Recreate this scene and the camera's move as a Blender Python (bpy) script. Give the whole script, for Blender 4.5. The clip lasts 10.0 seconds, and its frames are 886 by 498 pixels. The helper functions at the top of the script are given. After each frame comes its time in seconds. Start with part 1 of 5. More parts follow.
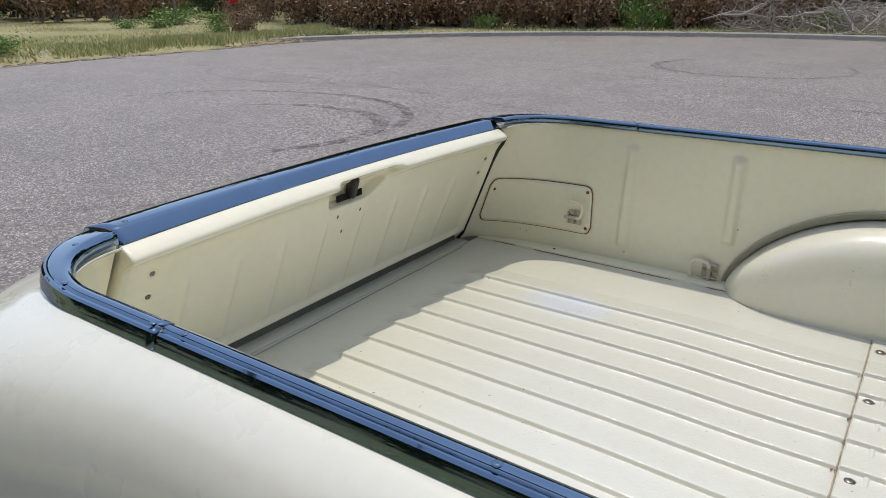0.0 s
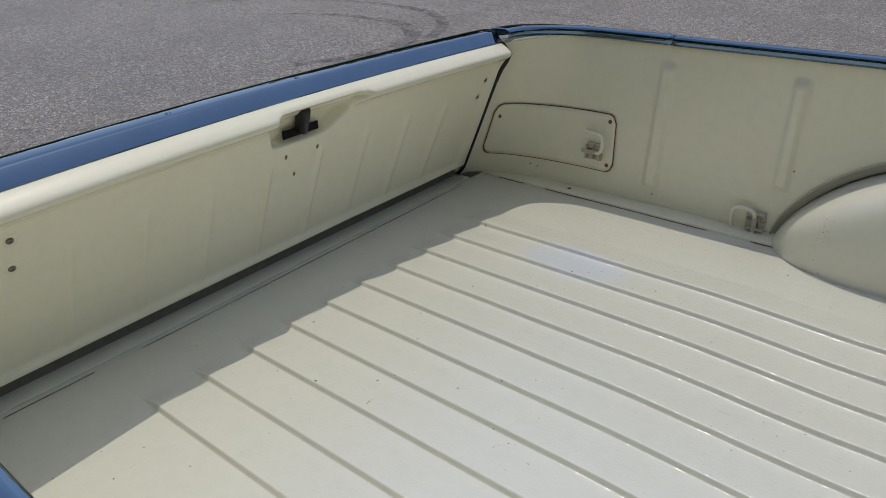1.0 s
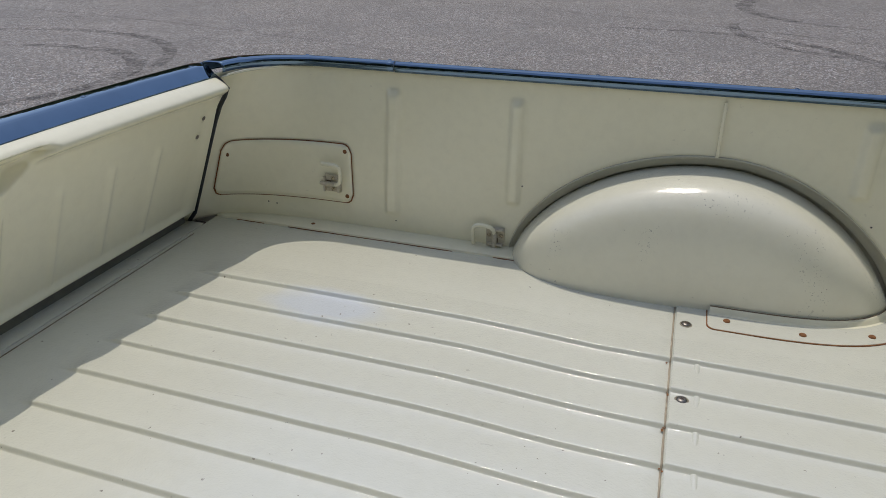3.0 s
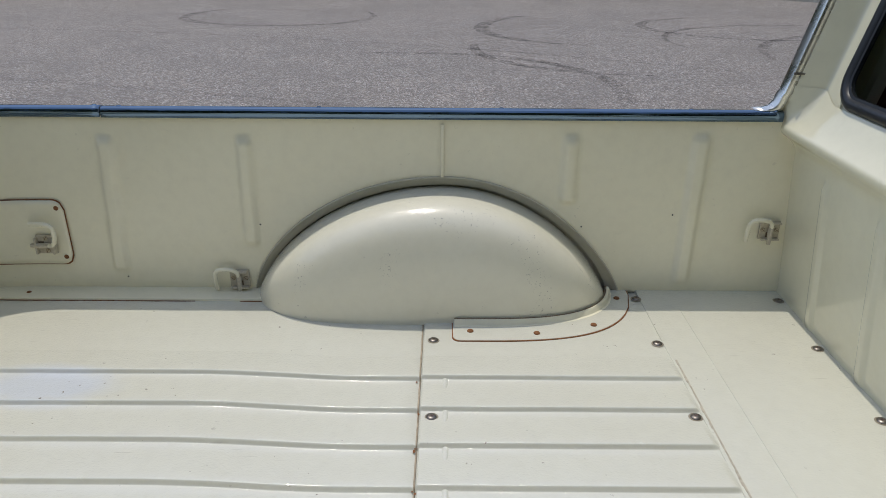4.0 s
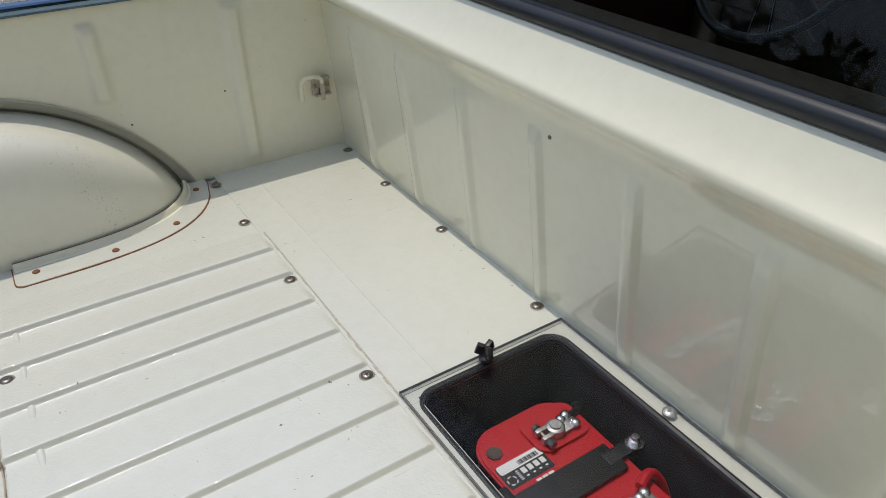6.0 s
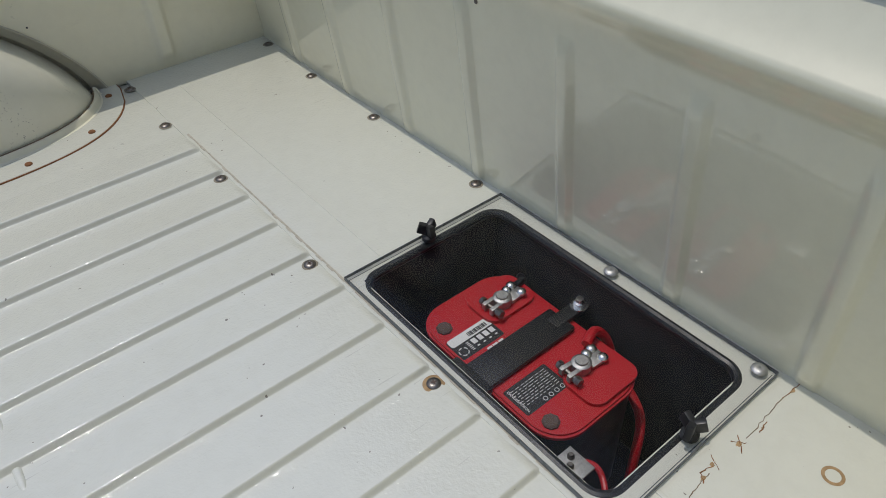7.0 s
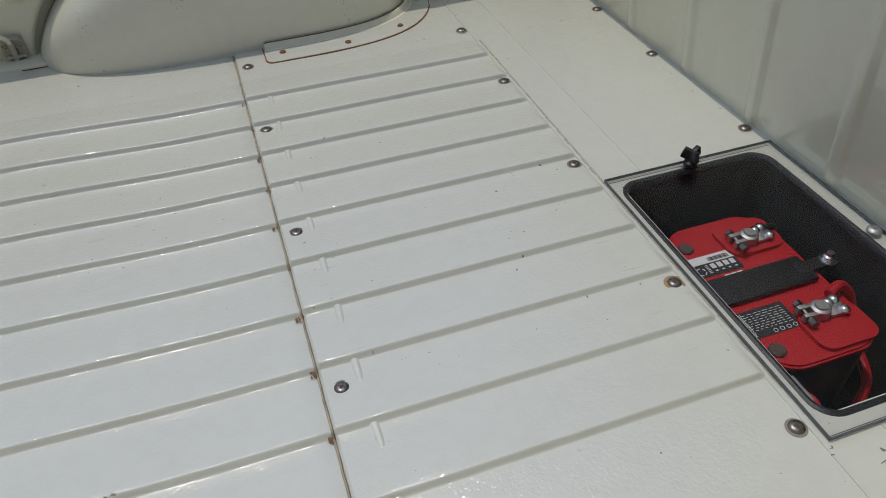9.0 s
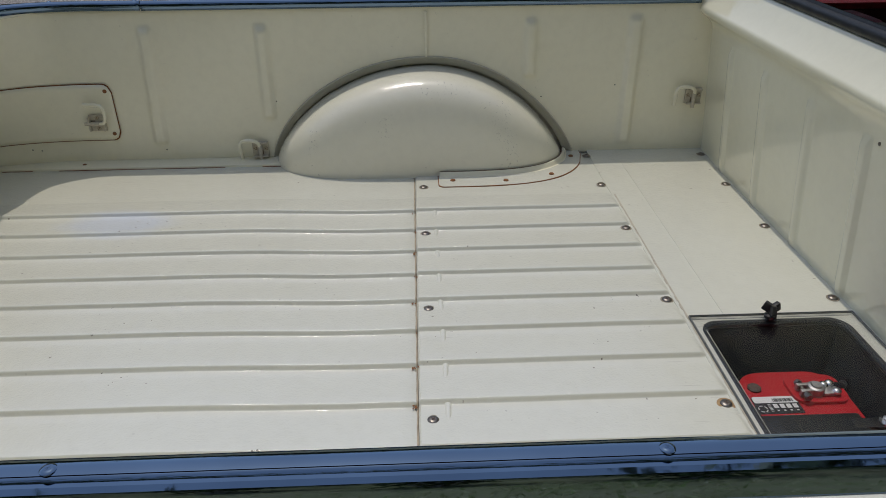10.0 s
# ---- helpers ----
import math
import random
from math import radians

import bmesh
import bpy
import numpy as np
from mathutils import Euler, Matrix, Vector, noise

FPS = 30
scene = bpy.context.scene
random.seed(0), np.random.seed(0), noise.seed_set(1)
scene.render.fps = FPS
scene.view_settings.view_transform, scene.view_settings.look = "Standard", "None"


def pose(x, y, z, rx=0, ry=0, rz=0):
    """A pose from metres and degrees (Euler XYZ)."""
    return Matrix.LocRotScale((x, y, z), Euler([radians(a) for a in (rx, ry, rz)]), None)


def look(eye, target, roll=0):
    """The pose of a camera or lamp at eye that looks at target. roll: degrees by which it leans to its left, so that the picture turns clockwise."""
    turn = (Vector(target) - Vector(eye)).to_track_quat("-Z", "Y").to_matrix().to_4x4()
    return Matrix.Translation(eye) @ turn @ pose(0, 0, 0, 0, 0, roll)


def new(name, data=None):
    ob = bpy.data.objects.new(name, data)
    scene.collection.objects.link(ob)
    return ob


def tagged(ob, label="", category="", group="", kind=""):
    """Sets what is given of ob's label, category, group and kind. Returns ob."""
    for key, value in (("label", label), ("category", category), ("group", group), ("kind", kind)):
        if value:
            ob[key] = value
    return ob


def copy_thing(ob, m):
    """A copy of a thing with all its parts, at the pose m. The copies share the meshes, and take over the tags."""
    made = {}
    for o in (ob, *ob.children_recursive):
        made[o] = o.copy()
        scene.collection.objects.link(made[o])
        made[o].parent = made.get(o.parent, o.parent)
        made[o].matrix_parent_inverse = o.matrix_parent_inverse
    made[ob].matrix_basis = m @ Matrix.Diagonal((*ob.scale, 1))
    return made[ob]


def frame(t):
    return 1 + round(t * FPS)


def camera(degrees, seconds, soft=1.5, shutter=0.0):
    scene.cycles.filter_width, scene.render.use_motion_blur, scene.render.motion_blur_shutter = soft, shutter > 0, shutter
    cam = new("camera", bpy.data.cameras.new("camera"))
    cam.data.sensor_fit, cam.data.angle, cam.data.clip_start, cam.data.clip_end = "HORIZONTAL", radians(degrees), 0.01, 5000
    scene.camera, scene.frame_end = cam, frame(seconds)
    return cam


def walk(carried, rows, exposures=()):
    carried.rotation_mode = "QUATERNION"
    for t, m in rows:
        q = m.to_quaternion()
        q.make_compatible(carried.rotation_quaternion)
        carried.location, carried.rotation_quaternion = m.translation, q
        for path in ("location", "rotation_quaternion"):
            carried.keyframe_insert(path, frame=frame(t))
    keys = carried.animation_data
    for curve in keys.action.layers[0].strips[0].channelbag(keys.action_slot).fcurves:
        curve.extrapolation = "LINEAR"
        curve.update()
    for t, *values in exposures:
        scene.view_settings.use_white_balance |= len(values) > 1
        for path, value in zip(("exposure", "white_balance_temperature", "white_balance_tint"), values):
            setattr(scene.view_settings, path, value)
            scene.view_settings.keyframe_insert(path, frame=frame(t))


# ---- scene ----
cam = camera(64.2, 10.0, 0.6)
PATH = [
    (0, (0.002, -1.238, 0.824), (-1.074, 0.296, 0.125), -0.4),
    (0.5, (-0.017, -0.992, 0.805), (-1.142, 0.441, -0.02), -1.2),
    (1, (-0.07, -0.871, 0.769), (-1.199, 0.501, -0.149), -1.6),
    (1.5, (-0.13, -0.83, 0.758), (-1.211, 0.553, -0.201), -1.5),
    (2, (-0.143, -0.802, 0.747), (-1.118, 0.658, -0.21), -1.0),
    (2.5, (-0.12, -0.779, 0.758), (-0.925, 0.802, -0.167), -0.4),
    (3.8, (0.002, -0.711, 0.782), (-0.12, 1.108, -0.041), 0.3),
    (4, (0.017, -0.708, 0.782), (0.019, 1.118, -0.035), 0.4),
    (4.5, (0.052, -0.707, 0.787), (0.345, 1.09, -0.042), 0.3),
    (5, (0.089, -0.719, 0.786), (0.647, 0.986, -0.097), -0.0),
    (5.5, (0.122, -0.726, 0.775), (0.888, 0.841, -0.204), -0.5),
    (6, (0.14, -0.73, 0.76), (1.034, 0.681, -0.34), -0.9),
    (6.2, (0.141, -0.733, 0.753), (1.065, 0.615, -0.4), -1.2),
    (7.3, (0.132, -0.748, 0.707), (1.039, 0.42, -0.639), -2.5),
    (7.5, (0.131, -0.75, 0.709), (1.012, 0.411, -0.662), -2.6),
    (8, (0.108, -0.765, 0.711), (0.905, 0.425, -0.684), -2.3),
    (8.5, (0.052, -0.79, 0.709), (0.701, 0.493, -0.681), -2.1),
    (9, (-0.035, -0.839, 0.691), (0.412, 0.578, -0.648), -2.2),
    (9.5, (-0.062, -0.936, 0.71), (0.167, 0.644, -0.495), -1.9),
    (10, (-0.014, -1.126, 0.776), (0.051, 0.612, -0.211), -0.4),
]
EXPOSURES = [(0.0, 0.58, 6920, 11), (0.5, 0.42, 6920, 11), (1.0, 0.04, 6820, 10), (2.5, 0.08, 6820, 10), (4.0, 0.32, 6770, 10), (4.5, 0.32, 6770, 10), (5.5, 0.4, 6680, 10), (6.2, 0.30, 6660, 11), (7.5, -0.08, 6410, 10), (8.5, -0.07, 6500, 10), (9.5, -0.32, 6650, 10), (10.0, -0.03, 6800, 11)]
walk(cam, [(t, look(eye, target, roll)) for t, eye, target, roll in PATH], EXPOSURES)

# ---------------------------------------------------------------- light
GROUND = -0.62
SUN_TO = Vector((-0.13, 0.218, 1.0)).normalized()
sun = new("sun", bpy.data.lights.new("sun", "SUN"))
sun.data.energy, sun.data.angle, sun.data.color = 1.5, radians(0.53), (1.0, 0.955, 0.88)
sun.matrix_world = SUN_TO.to_track_quat("Z", "Y").to_matrix().to_4x4()
world = bpy.data.worlds.new("world")
scene.world = world
world.use_nodes = True
wn = world.node_tree
sky = wn.nodes.new("ShaderNodeTexSky")
sky.sky_type, sky.sun_disc = "NISHITA", False
sky.dust_density, sky.ozone_density = 0.6, 1.6
sky.sun_elevation = math.asin(SUN_TO.z)
sky.sun_rotation = math.atan2(SUN_TO.x, SUN_TO.y)
haze = wn.nodes.new("ShaderNodeHueSaturation")
haze.inputs["Saturation"].default_value = 0.78
wn.links.new(sky.outputs[0], haze.inputs["Color"])
wn.links.new(haze.outputs[0], wn.nodes["Background"].inputs[0])
wn.nodes["Background"].inputs[1].default_value = 0.15


# ---------------------------------------------------------------- materials
class Nodes:
    """A small builder for node materials."""

    def __init__(self, name):
        self.mat = bpy.data.materials.new(name)
        self.mat.use_nodes = True
        self.tree = self.mat.node_tree
        self.bsdf = self.tree.nodes["Principled BSDF"]
        self.coord = self.tree.nodes.new("ShaderNodeTexCoord").outputs["Object"]

    def link(self, a, b):
        self.tree.links.new(a, b)

    def node(self, kind, **inputs):
        n = self.tree.nodes.new(kind)
        for key, value in inputs.items():
            sock = n.inputs[key.replace("_", " ")]
            if hasattr(value, "is_linked"):
                self.link(value, sock)
            else:
                sock.default_value = value
        return n

    def noise(self, scale, detail=3.0, rough=0.55, vector=None):
        return self.node("ShaderNodeTexNoise", Vector=vector or self.coord, Scale=scale, Detail=detail, Roughness=rough).outputs["Fac"]

    def ramp(self, fac, a, b, lo=0.0, hi=1.0):
        n = self.tree.nodes.new("ShaderNodeMapRange")
        n.inputs[1].default_value, n.inputs[2].default_value = a, b
        n.inputs[3].default_value, n.inputs[4].default_value = lo, hi
        self.link(fac, n.inputs[0])
        return n.outputs[0]

    def mix(self, fac, a, b, blend="MIX"):
        n = self.tree.nodes.new("ShaderNodeMix")
        n.data_type, n.blend_type = "RGBA", blend
        for sock, value in ((n.inputs[0], fac), (n.inputs[6], a), (n.inputs[7], b)):
            if hasattr(value, "is_linked"):
                self.link(value, sock)
            else:
                sock.default_value = value if sock is n.inputs[0] else (*value[:3], 1)
        return n.outputs[2]

    def math(self, op, a, b=0.0):
        n = self.tree.nodes.new("ShaderNodeMath")
        n.operation = op
        for sock, value in ((n.inputs[0], a), (n.inputs[1], b)):
            if hasattr(value, "is_linked"):
                self.link(value, sock)
            else:
                sock.default_value = value
        return n.outputs[0]

    def set(self, **inputs):
        for key, value in inputs.items():
            sock = self.bsdf.inputs[key.replace("_", " ")]
            if hasattr(value, "is_linked"):
                self.link(value, sock)
            elif isinstance(value, tuple):
                sock.default_value = (*value, 1)
            else:
                sock.default_value = value
        return self

    def bump(self, height, strength=0.3, distance=0.002):
        n = self.node("ShaderNodeBump", Height=height, Strength=strength, Distance=distance)
        self.link(n.outputs[0], self.bsdf.inputs["Normal"])
        return self


def paint(name, base, stain, rough, chips, peel=0.12, coat=0.8, coat_rough=0.10, patch=None, scuff=0.0, coat_ior=1.5, sheen=0.5):
    """Old gloss paint: faint blotches, dirt, chips and orange peel."""
    n = Nodes(name)
    big = n.ramp(n.noise(3.0, 4), 0.35, 0.7)
    fine = n.ramp(n.noise(38.0, 4, 0.65), 0.42, 0.75)
    col = n.mix(n.math("MULTIPLY", big, 0.5), base, stain)
    col = n.mix(n.math("MULTIPLY", fine, 0.14), col, tuple(c * 0.75 for c in stain))
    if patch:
        # a soft-edged oval patch of cooler colour
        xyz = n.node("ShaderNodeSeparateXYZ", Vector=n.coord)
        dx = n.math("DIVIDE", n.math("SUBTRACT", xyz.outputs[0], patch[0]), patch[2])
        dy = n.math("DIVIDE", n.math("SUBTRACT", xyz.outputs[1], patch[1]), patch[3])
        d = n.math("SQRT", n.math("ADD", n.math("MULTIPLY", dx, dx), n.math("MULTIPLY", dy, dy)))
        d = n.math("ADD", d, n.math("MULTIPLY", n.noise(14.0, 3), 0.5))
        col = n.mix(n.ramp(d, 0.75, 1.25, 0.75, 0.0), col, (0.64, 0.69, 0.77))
    if scuff:
        # clusters of fine scratches and dark nicks
        nick = n.math("MULTIPLY", n.ramp(n.noise(170.0, 4, 0.75), 0.62, 0.64), n.ramp(n.noise(6.5, 2), 0.55, 0.61))
        col = n.mix(n.math("MULTIPLY", nick, scuff), col, (0.20, 0.18, 0.15))
    if chips:
        speck = n.math("MULTIPLY", n.ramp(n.noise(85.0, 2, 0.5), 0.735, 0.742), n.ramp(n.noise(4.3, 2), 0.5, 0.56))
        speck = n.math("MULTIPLY", speck, chips)
        col = n.mix(speck, col, (0.16, 0.13, 0.10))
        # long faint scratches along the bed
        drawn = n.node("ShaderNodeVectorMath", Vector=n.coord)
        drawn.operation = "MULTIPLY"
        drawn.inputs[1].default_value = (13.0, 210.0, 60.0)
        line = n.math("MULTIPLY", n.ramp(n.noise(1.0, 3, 0.6, drawn.outputs[0]), 0.665, 0.70), n.ramp(n.noise(3.1, 2), 0.57, 0.63))
        col = n.mix(n.math("MULTIPLY", line, 0.4 * chips), col, (0.33, 0.30, 0.25))
    n.set(Base_Color=col, Roughness=n.ramp(n.noise(9.0, 5), 0.3, 0.7, rough, rough + 0.12))
    n.set(Coat_Weight=coat, Coat_Roughness=coat_rough, Coat_IOR=coat_ior, Specular_IOR_Level=sheen)
    h = n.math("ADD", n.math("ADD", n.noise(170.0, 2), n.math("MULTIPLY", n.noise(330.0, 1), 0.7)), n.math("MULTIPLY", n.noise(14.0, 3), 1.2))
    ripple = n.node("ShaderNodeBump", Height=h, Strength=peel, Distance=0.0012)
    n.link(ripple.outputs[0], n.bsdf.inputs["Coat Normal"])
    n.bump(n.noise(30.0, 3), min(0.25, peel), 0.0008)
    return n.mat


CREAM = paint("cream_paint", (0.90, 0.86, 0.668), (0.85, 0.80, 0.605), 0.38, 0.12, 0.30, 0.8, 0.07)
HOUSING_PAINT = paint("scuffed_cream_paint", (0.80, 0.775, 0.64), (0.75, 0.72, 0.57), 0.45, 0.3, 0.42, 1.0, 0.06, None, 0.8, 1.6)
DARKER_CREAM = paint("darker_cream_paint", (0.60, 0.57, 0.46), (0.47, 0.44, 0.35), 0.5, 0.0, 0.3, 0.3, 0.2)
GLOSS = paint("gloss_cream_paint", (0.76, 0.735, 0.565), (0.73, 0.695, 0.52), 0.28, 0.0, 0.004, 1.0, 0.015, None, 0.0, 1.6, 0.1)
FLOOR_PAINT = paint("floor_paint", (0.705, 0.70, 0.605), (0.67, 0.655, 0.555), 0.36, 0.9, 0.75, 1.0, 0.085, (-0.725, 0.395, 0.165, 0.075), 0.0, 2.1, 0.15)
BODY_PAINT = paint("body_paint", (0.82, 0.815, 0.71), (0.81, 0.80, 0.69), 0.24, 0.0, 0.006, 1.0, 0.03)


def plain(name, color, rough, metal=0.0, vary=0.25, scale=40.0, bump=0.1, **more):
    n = Nodes(name)
    f = n.ramp(n.noise(scale, 4), 0.3, 0.75)
    n.set(Base_Color=n.mix(n.math("MULTIPLY", f, vary), color, tuple(c * 0.45 for c in color)), Metallic=metal)
    n.set(Roughness=n.ramp(n.noise(scale * 0.6, 3), 0.3, 0.7, rough, min(1.0, rough * 1.5)), **more)
    n.bump(n.noise(scale * 4, 2), bump, 0.001)
    return n.mat


ALUMINIUM = plain("bright_trim", (0.80, 0.79, 0.76), 0.22, 1.0, 0.1, 30.0, 0.02)
# the deep blue of the mirrored sky is put into the chrome's colour
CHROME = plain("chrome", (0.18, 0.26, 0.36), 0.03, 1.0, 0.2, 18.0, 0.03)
STEEL = plain("screw_steel", (0.27, 0.245, 0.22), 0.30, 1.0, 0.9, 160.0, 0.2)
RUST = plain("rust", (0.29, 0.125, 0.05), 0.85, 0.0, 0.8, 120.0, 0.6)
RUST_STAIN = plain("rust_stain", (0.46, 0.30, 0.15), 0.7, 0.0, 0.8, 90.0, 0.3)
RUBBER = plain("black_rubber", (0.013, 0.015, 0.019), 0.34, 0.0, 0.4, 60.0, 0.15)
BLACK = plain("black_plastic", (0.015, 0.015, 0.016), 0.30, 0.0, 0.3, 60.0, 0.0)
RED = plain("red_plastic", (0.50, 0.010, 0.018), 0.34, 0.0, 0.15, 60.0, 0.1)
RED_VINYL = plain("red_vinyl", (0.34, 0.008, 0.020), 0.45, 0.0, 0.3, 80.0, 0.3)
# the same red vinyl with the cab's shade put into its colour
SHADED_RED = plain("shaded_red_vinyl", (0.075, 0.004, 0.008), 0.5, 0.0, 0.3, 80.0, 0.3)
DARK_TRIM = plain("dark_trim", (0.105, 0.070, 0.056), 0.6, 0.0, 0.4, 60.0, 0.3)
LEAD = plain("lead", (0.58, 0.57, 0.56), 0.36, 1.0, 0.5, 200.0, 0.4)
TYRE = plain("tyre", (0.018, 0.018, 0.018), 0.8, 0.0, 0.4, 60.0, 0.3)
DIRT = plain("seam_dirt", (0.25, 0.185, 0.12), 0.9, 0.0, 0.8, 150.0, 0.5)


def glass(name, tint, haze=0.0):
    """A thin clear sheet: it lets light straight through and mirrors by angle."""
    n = Nodes(name)
    out = n.tree.nodes["Material Output"]
    clear = n.node("ShaderNodeBsdfTransparent", Color=(*tint, 1))
    gloss = n.node("ShaderNodeBsdfGlossy", Color=(1, 1, 1, 1), Roughness=0.02)
    both = n.tree.nodes.new("ShaderNodeMixShader")
    facing = n.node("ShaderNodeLayerWeight", Blend=0.5).outputs["Facing"]
    n.link(n.math("ADD", n.math("MULTIPLY", n.math("POWER", facing, 5.0), 0.75), 0.022 + haze), both.inputs[0])
    n.link(clear.outputs[0], both.inputs[1])
    n.link(gloss.outputs[0], both.inputs[2])
    n.link(both.outputs[0], out.inputs["Surface"])
    return n.mat


GLASS = glass("window_glass", (0.64, 0.68, 0.67), -0.012)
CLEAR = glass("clear_acrylic", (0.965, 0.965, 0.965), -0.006)
MIRROR = plain("mirror_glass", (0.85, 0.87, 0.88), 0.01, 1.0, 0.02, 20.0, 0.0)


# ---------------------------------------------------------------- building helpers
def thing(name, label, category, at=(0, 0, 0), group="", kind=""):
    ob = new(name)
    ob.empty_display_size = 0.05
    ob.location = at
    return tagged(ob, label, category, group, kind)


def hang(ob, parent, label=""):
    """Put ob, whose coordinates are the world's, under parent."""
    ob.parent = parent
    if parent.type == "EMPTY":
        ob.matrix_parent_inverse = Matrix.Translation(-parent.location)
    return tagged(ob, label)


def part(name, bm, material, parent, label="", smooth=True, angle=35):
    mesh = bpy.data.meshes.new(name)
    bmesh.ops.recalc_face_normals(bm, faces=bm.faces)
    bm.to_mesh(mesh)
    bm.free()
    mesh.materials.append(material)
    if smooth:
        mesh.shade_smooth()
        mesh.set_sharp_from_angle(angle=radians(angle))
    return hang(new(name, mesh), parent, label) if parent else tagged(new(name, mesh), label)


def place(name, mesh, parent, m, label=""):
    """One more object on a shared mesh; its parent's parts have no turn of their own."""
    ob = new(name, mesh)
    hang(ob, parent, label)
    ob.matrix_basis = m
    return ob


def mesh_of(name, bm, material, smooth=True, angle=35):
    mesh = bpy.data.meshes.new(name)
    bmesh.ops.recalc_face_normals(bm, faces=bm.faces)
    bm.to_mesh(mesh)
    bm.free()
    mesh.materials.append(material)
    if smooth:
        mesh.shade_smooth()
        mesh.set_sharp_from_angle(angle=radians(angle))
    return mesh


def box(bm, x0, x1, y0, y1, z0, z1, bevel=0.0, m=None):
    r = bmesh.ops.create_cube(bm, size=1.0)
    vs = r["verts"]
    for v in vs:
        v.co = Vector((x0 + (v.co.x + 0.5) * (x1 - x0), y0 + (v.co.y + 0.5) * (y1 - y0), z0 + (v.co.z + 0.5) * (z1 - z0)))
    if bevel:
        es = list({e for v in vs for e in v.link_edges})
        out = bmesh.ops.bevel(bm, geom=es, offset=bevel, segments=2, affect="EDGES", profile=0.6)
        vs = list({v for f in out["faces"] for v in f.verts} | {v for v in vs if v.is_valid})
    if m is not None:
        bmesh.ops.transform(bm, matrix=m, verts=vs)
    return vs


def tube(bm, pts, radius, sides=10, closed=False):
    """A round bar along the points; radius may be a list."""
    pts = [Vector(p) for p in pts]
    n = len(pts)
    radii = radius if isinstance(radius, (list, tuple)) else [radius] * n
    rings, up = [], None
    for i, p in enumerate(pts):
        a, b = pts[i - 1 if (i or closed) else 0], pts[(i + 1) % n if (i < n - 1 or closed) else i]
        d = (b - a).normalized()
        if up is None:
            up = d.orthogonal().normalized()
        up = (up - d * up.dot(d)).normalized()
        side = d.cross(up)
        rings.append([bm.verts.new(p + radii[i] * (math.cos(t) * up + math.sin(t) * side)) for t in [2 * math.pi * k / sides for k in range(sides)]])
    for i in range(n if closed else n - 1):
        r0, r1 = rings[i], rings[(i + 1) % n]
        for k in range(sides):
            bm.faces.new((r0[k], r0[(k + 1) % sides], r1[(k + 1) % sides], r1[k]))
    if not closed:
        bm.faces.new(rings[0][::-1])
        bm.faces.new(rings[-1])


def lathe(bm, profile, sides=20, m=None):
    """Turn (radius, height) pairs round z."""
    rings, made = [], []
    for r, z in profile:
        if r < 1e-6:
            rings.append([bm.verts.new((0, 0, z))])
        else:
            rings.append([bm.verts.new((r * math.cos(a), r * math.sin(a), z)) for a in [2 * math.pi * k / sides for k in range(sides)]])
        made += rings[-1]
    for r0, r1 in zip(rings, rings[1:]):
        for k in range(sides):
            j = (k + 1) % sides
            if len(r0) == 1 and len(r1) > 1:
                bm.faces.new((r0[0], r1[k], r1[j]))
            elif len(r1) == 1 and len(r0) > 1:
                bm.faces.new((r0[k], r0[j], r1[0]))
            elif len(r0) > 1:
                bm.faces.new((r0[k], r0[j], r1[j], r1[k]))
    if m is not None:
        bmesh.ops.transform(bm, matrix=m, verts=made)


def grid(bm, rows, closed=False):
    """A sheet through rows of points."""
    vs = [[bm.verts.new(p) for p in row] for row in rows]
    for r0, r1 in zip(vs, vs[1:]):
        n = len(r0)
        for k in range(n if closed else n - 1):
            j = (k + 1) % n
            bm.faces.new((r0[k], r0[j], r1[j], r1[k]))
    return vs


def plate(bm, outline, z0, z1):
    """A flat plate with the outline (x, y), from z0 to z1."""
    a = [bm.verts.new((x, y, z0)) for x, y in outline]
    b = [bm.verts.new((x, y, z1)) for x, y in outline]
    bm.faces.new(a[::-1])
    bm.faces.new(b)
    for k in range(len(a)):
        j = (k + 1) % len(a)
        bm.faces.new((a[k], a[j], b[j], b[k]))


def rounded(x0, x1, y0, y1, r, steps=6):
    out = []
    for cx, cy, a0 in ((x1 - r, y1 - r, 0), (x0 + r, y1 - r, 90), (x0 + r, y0 + r, 180), (x1 - r, y0 + r, 270)):
        out += [(cx + r * math.cos(radians(a0 + 90 * k / steps)), cy + r * math.sin(radians(a0 + 90 * k / steps))) for k in range(steps + 1)]
    return out


def solid(ob, thick, offset=-1.0):
    mod = ob.modifiers.new("thickness", "SOLIDIFY")
    mod.thickness, mod.offset = thick, offset
    return ob


def smoothstep(a, b, x):
    t = max(0.0, min(1.0, (x - a) / (b - a)))
    return t * t * (3 - 2 * t)


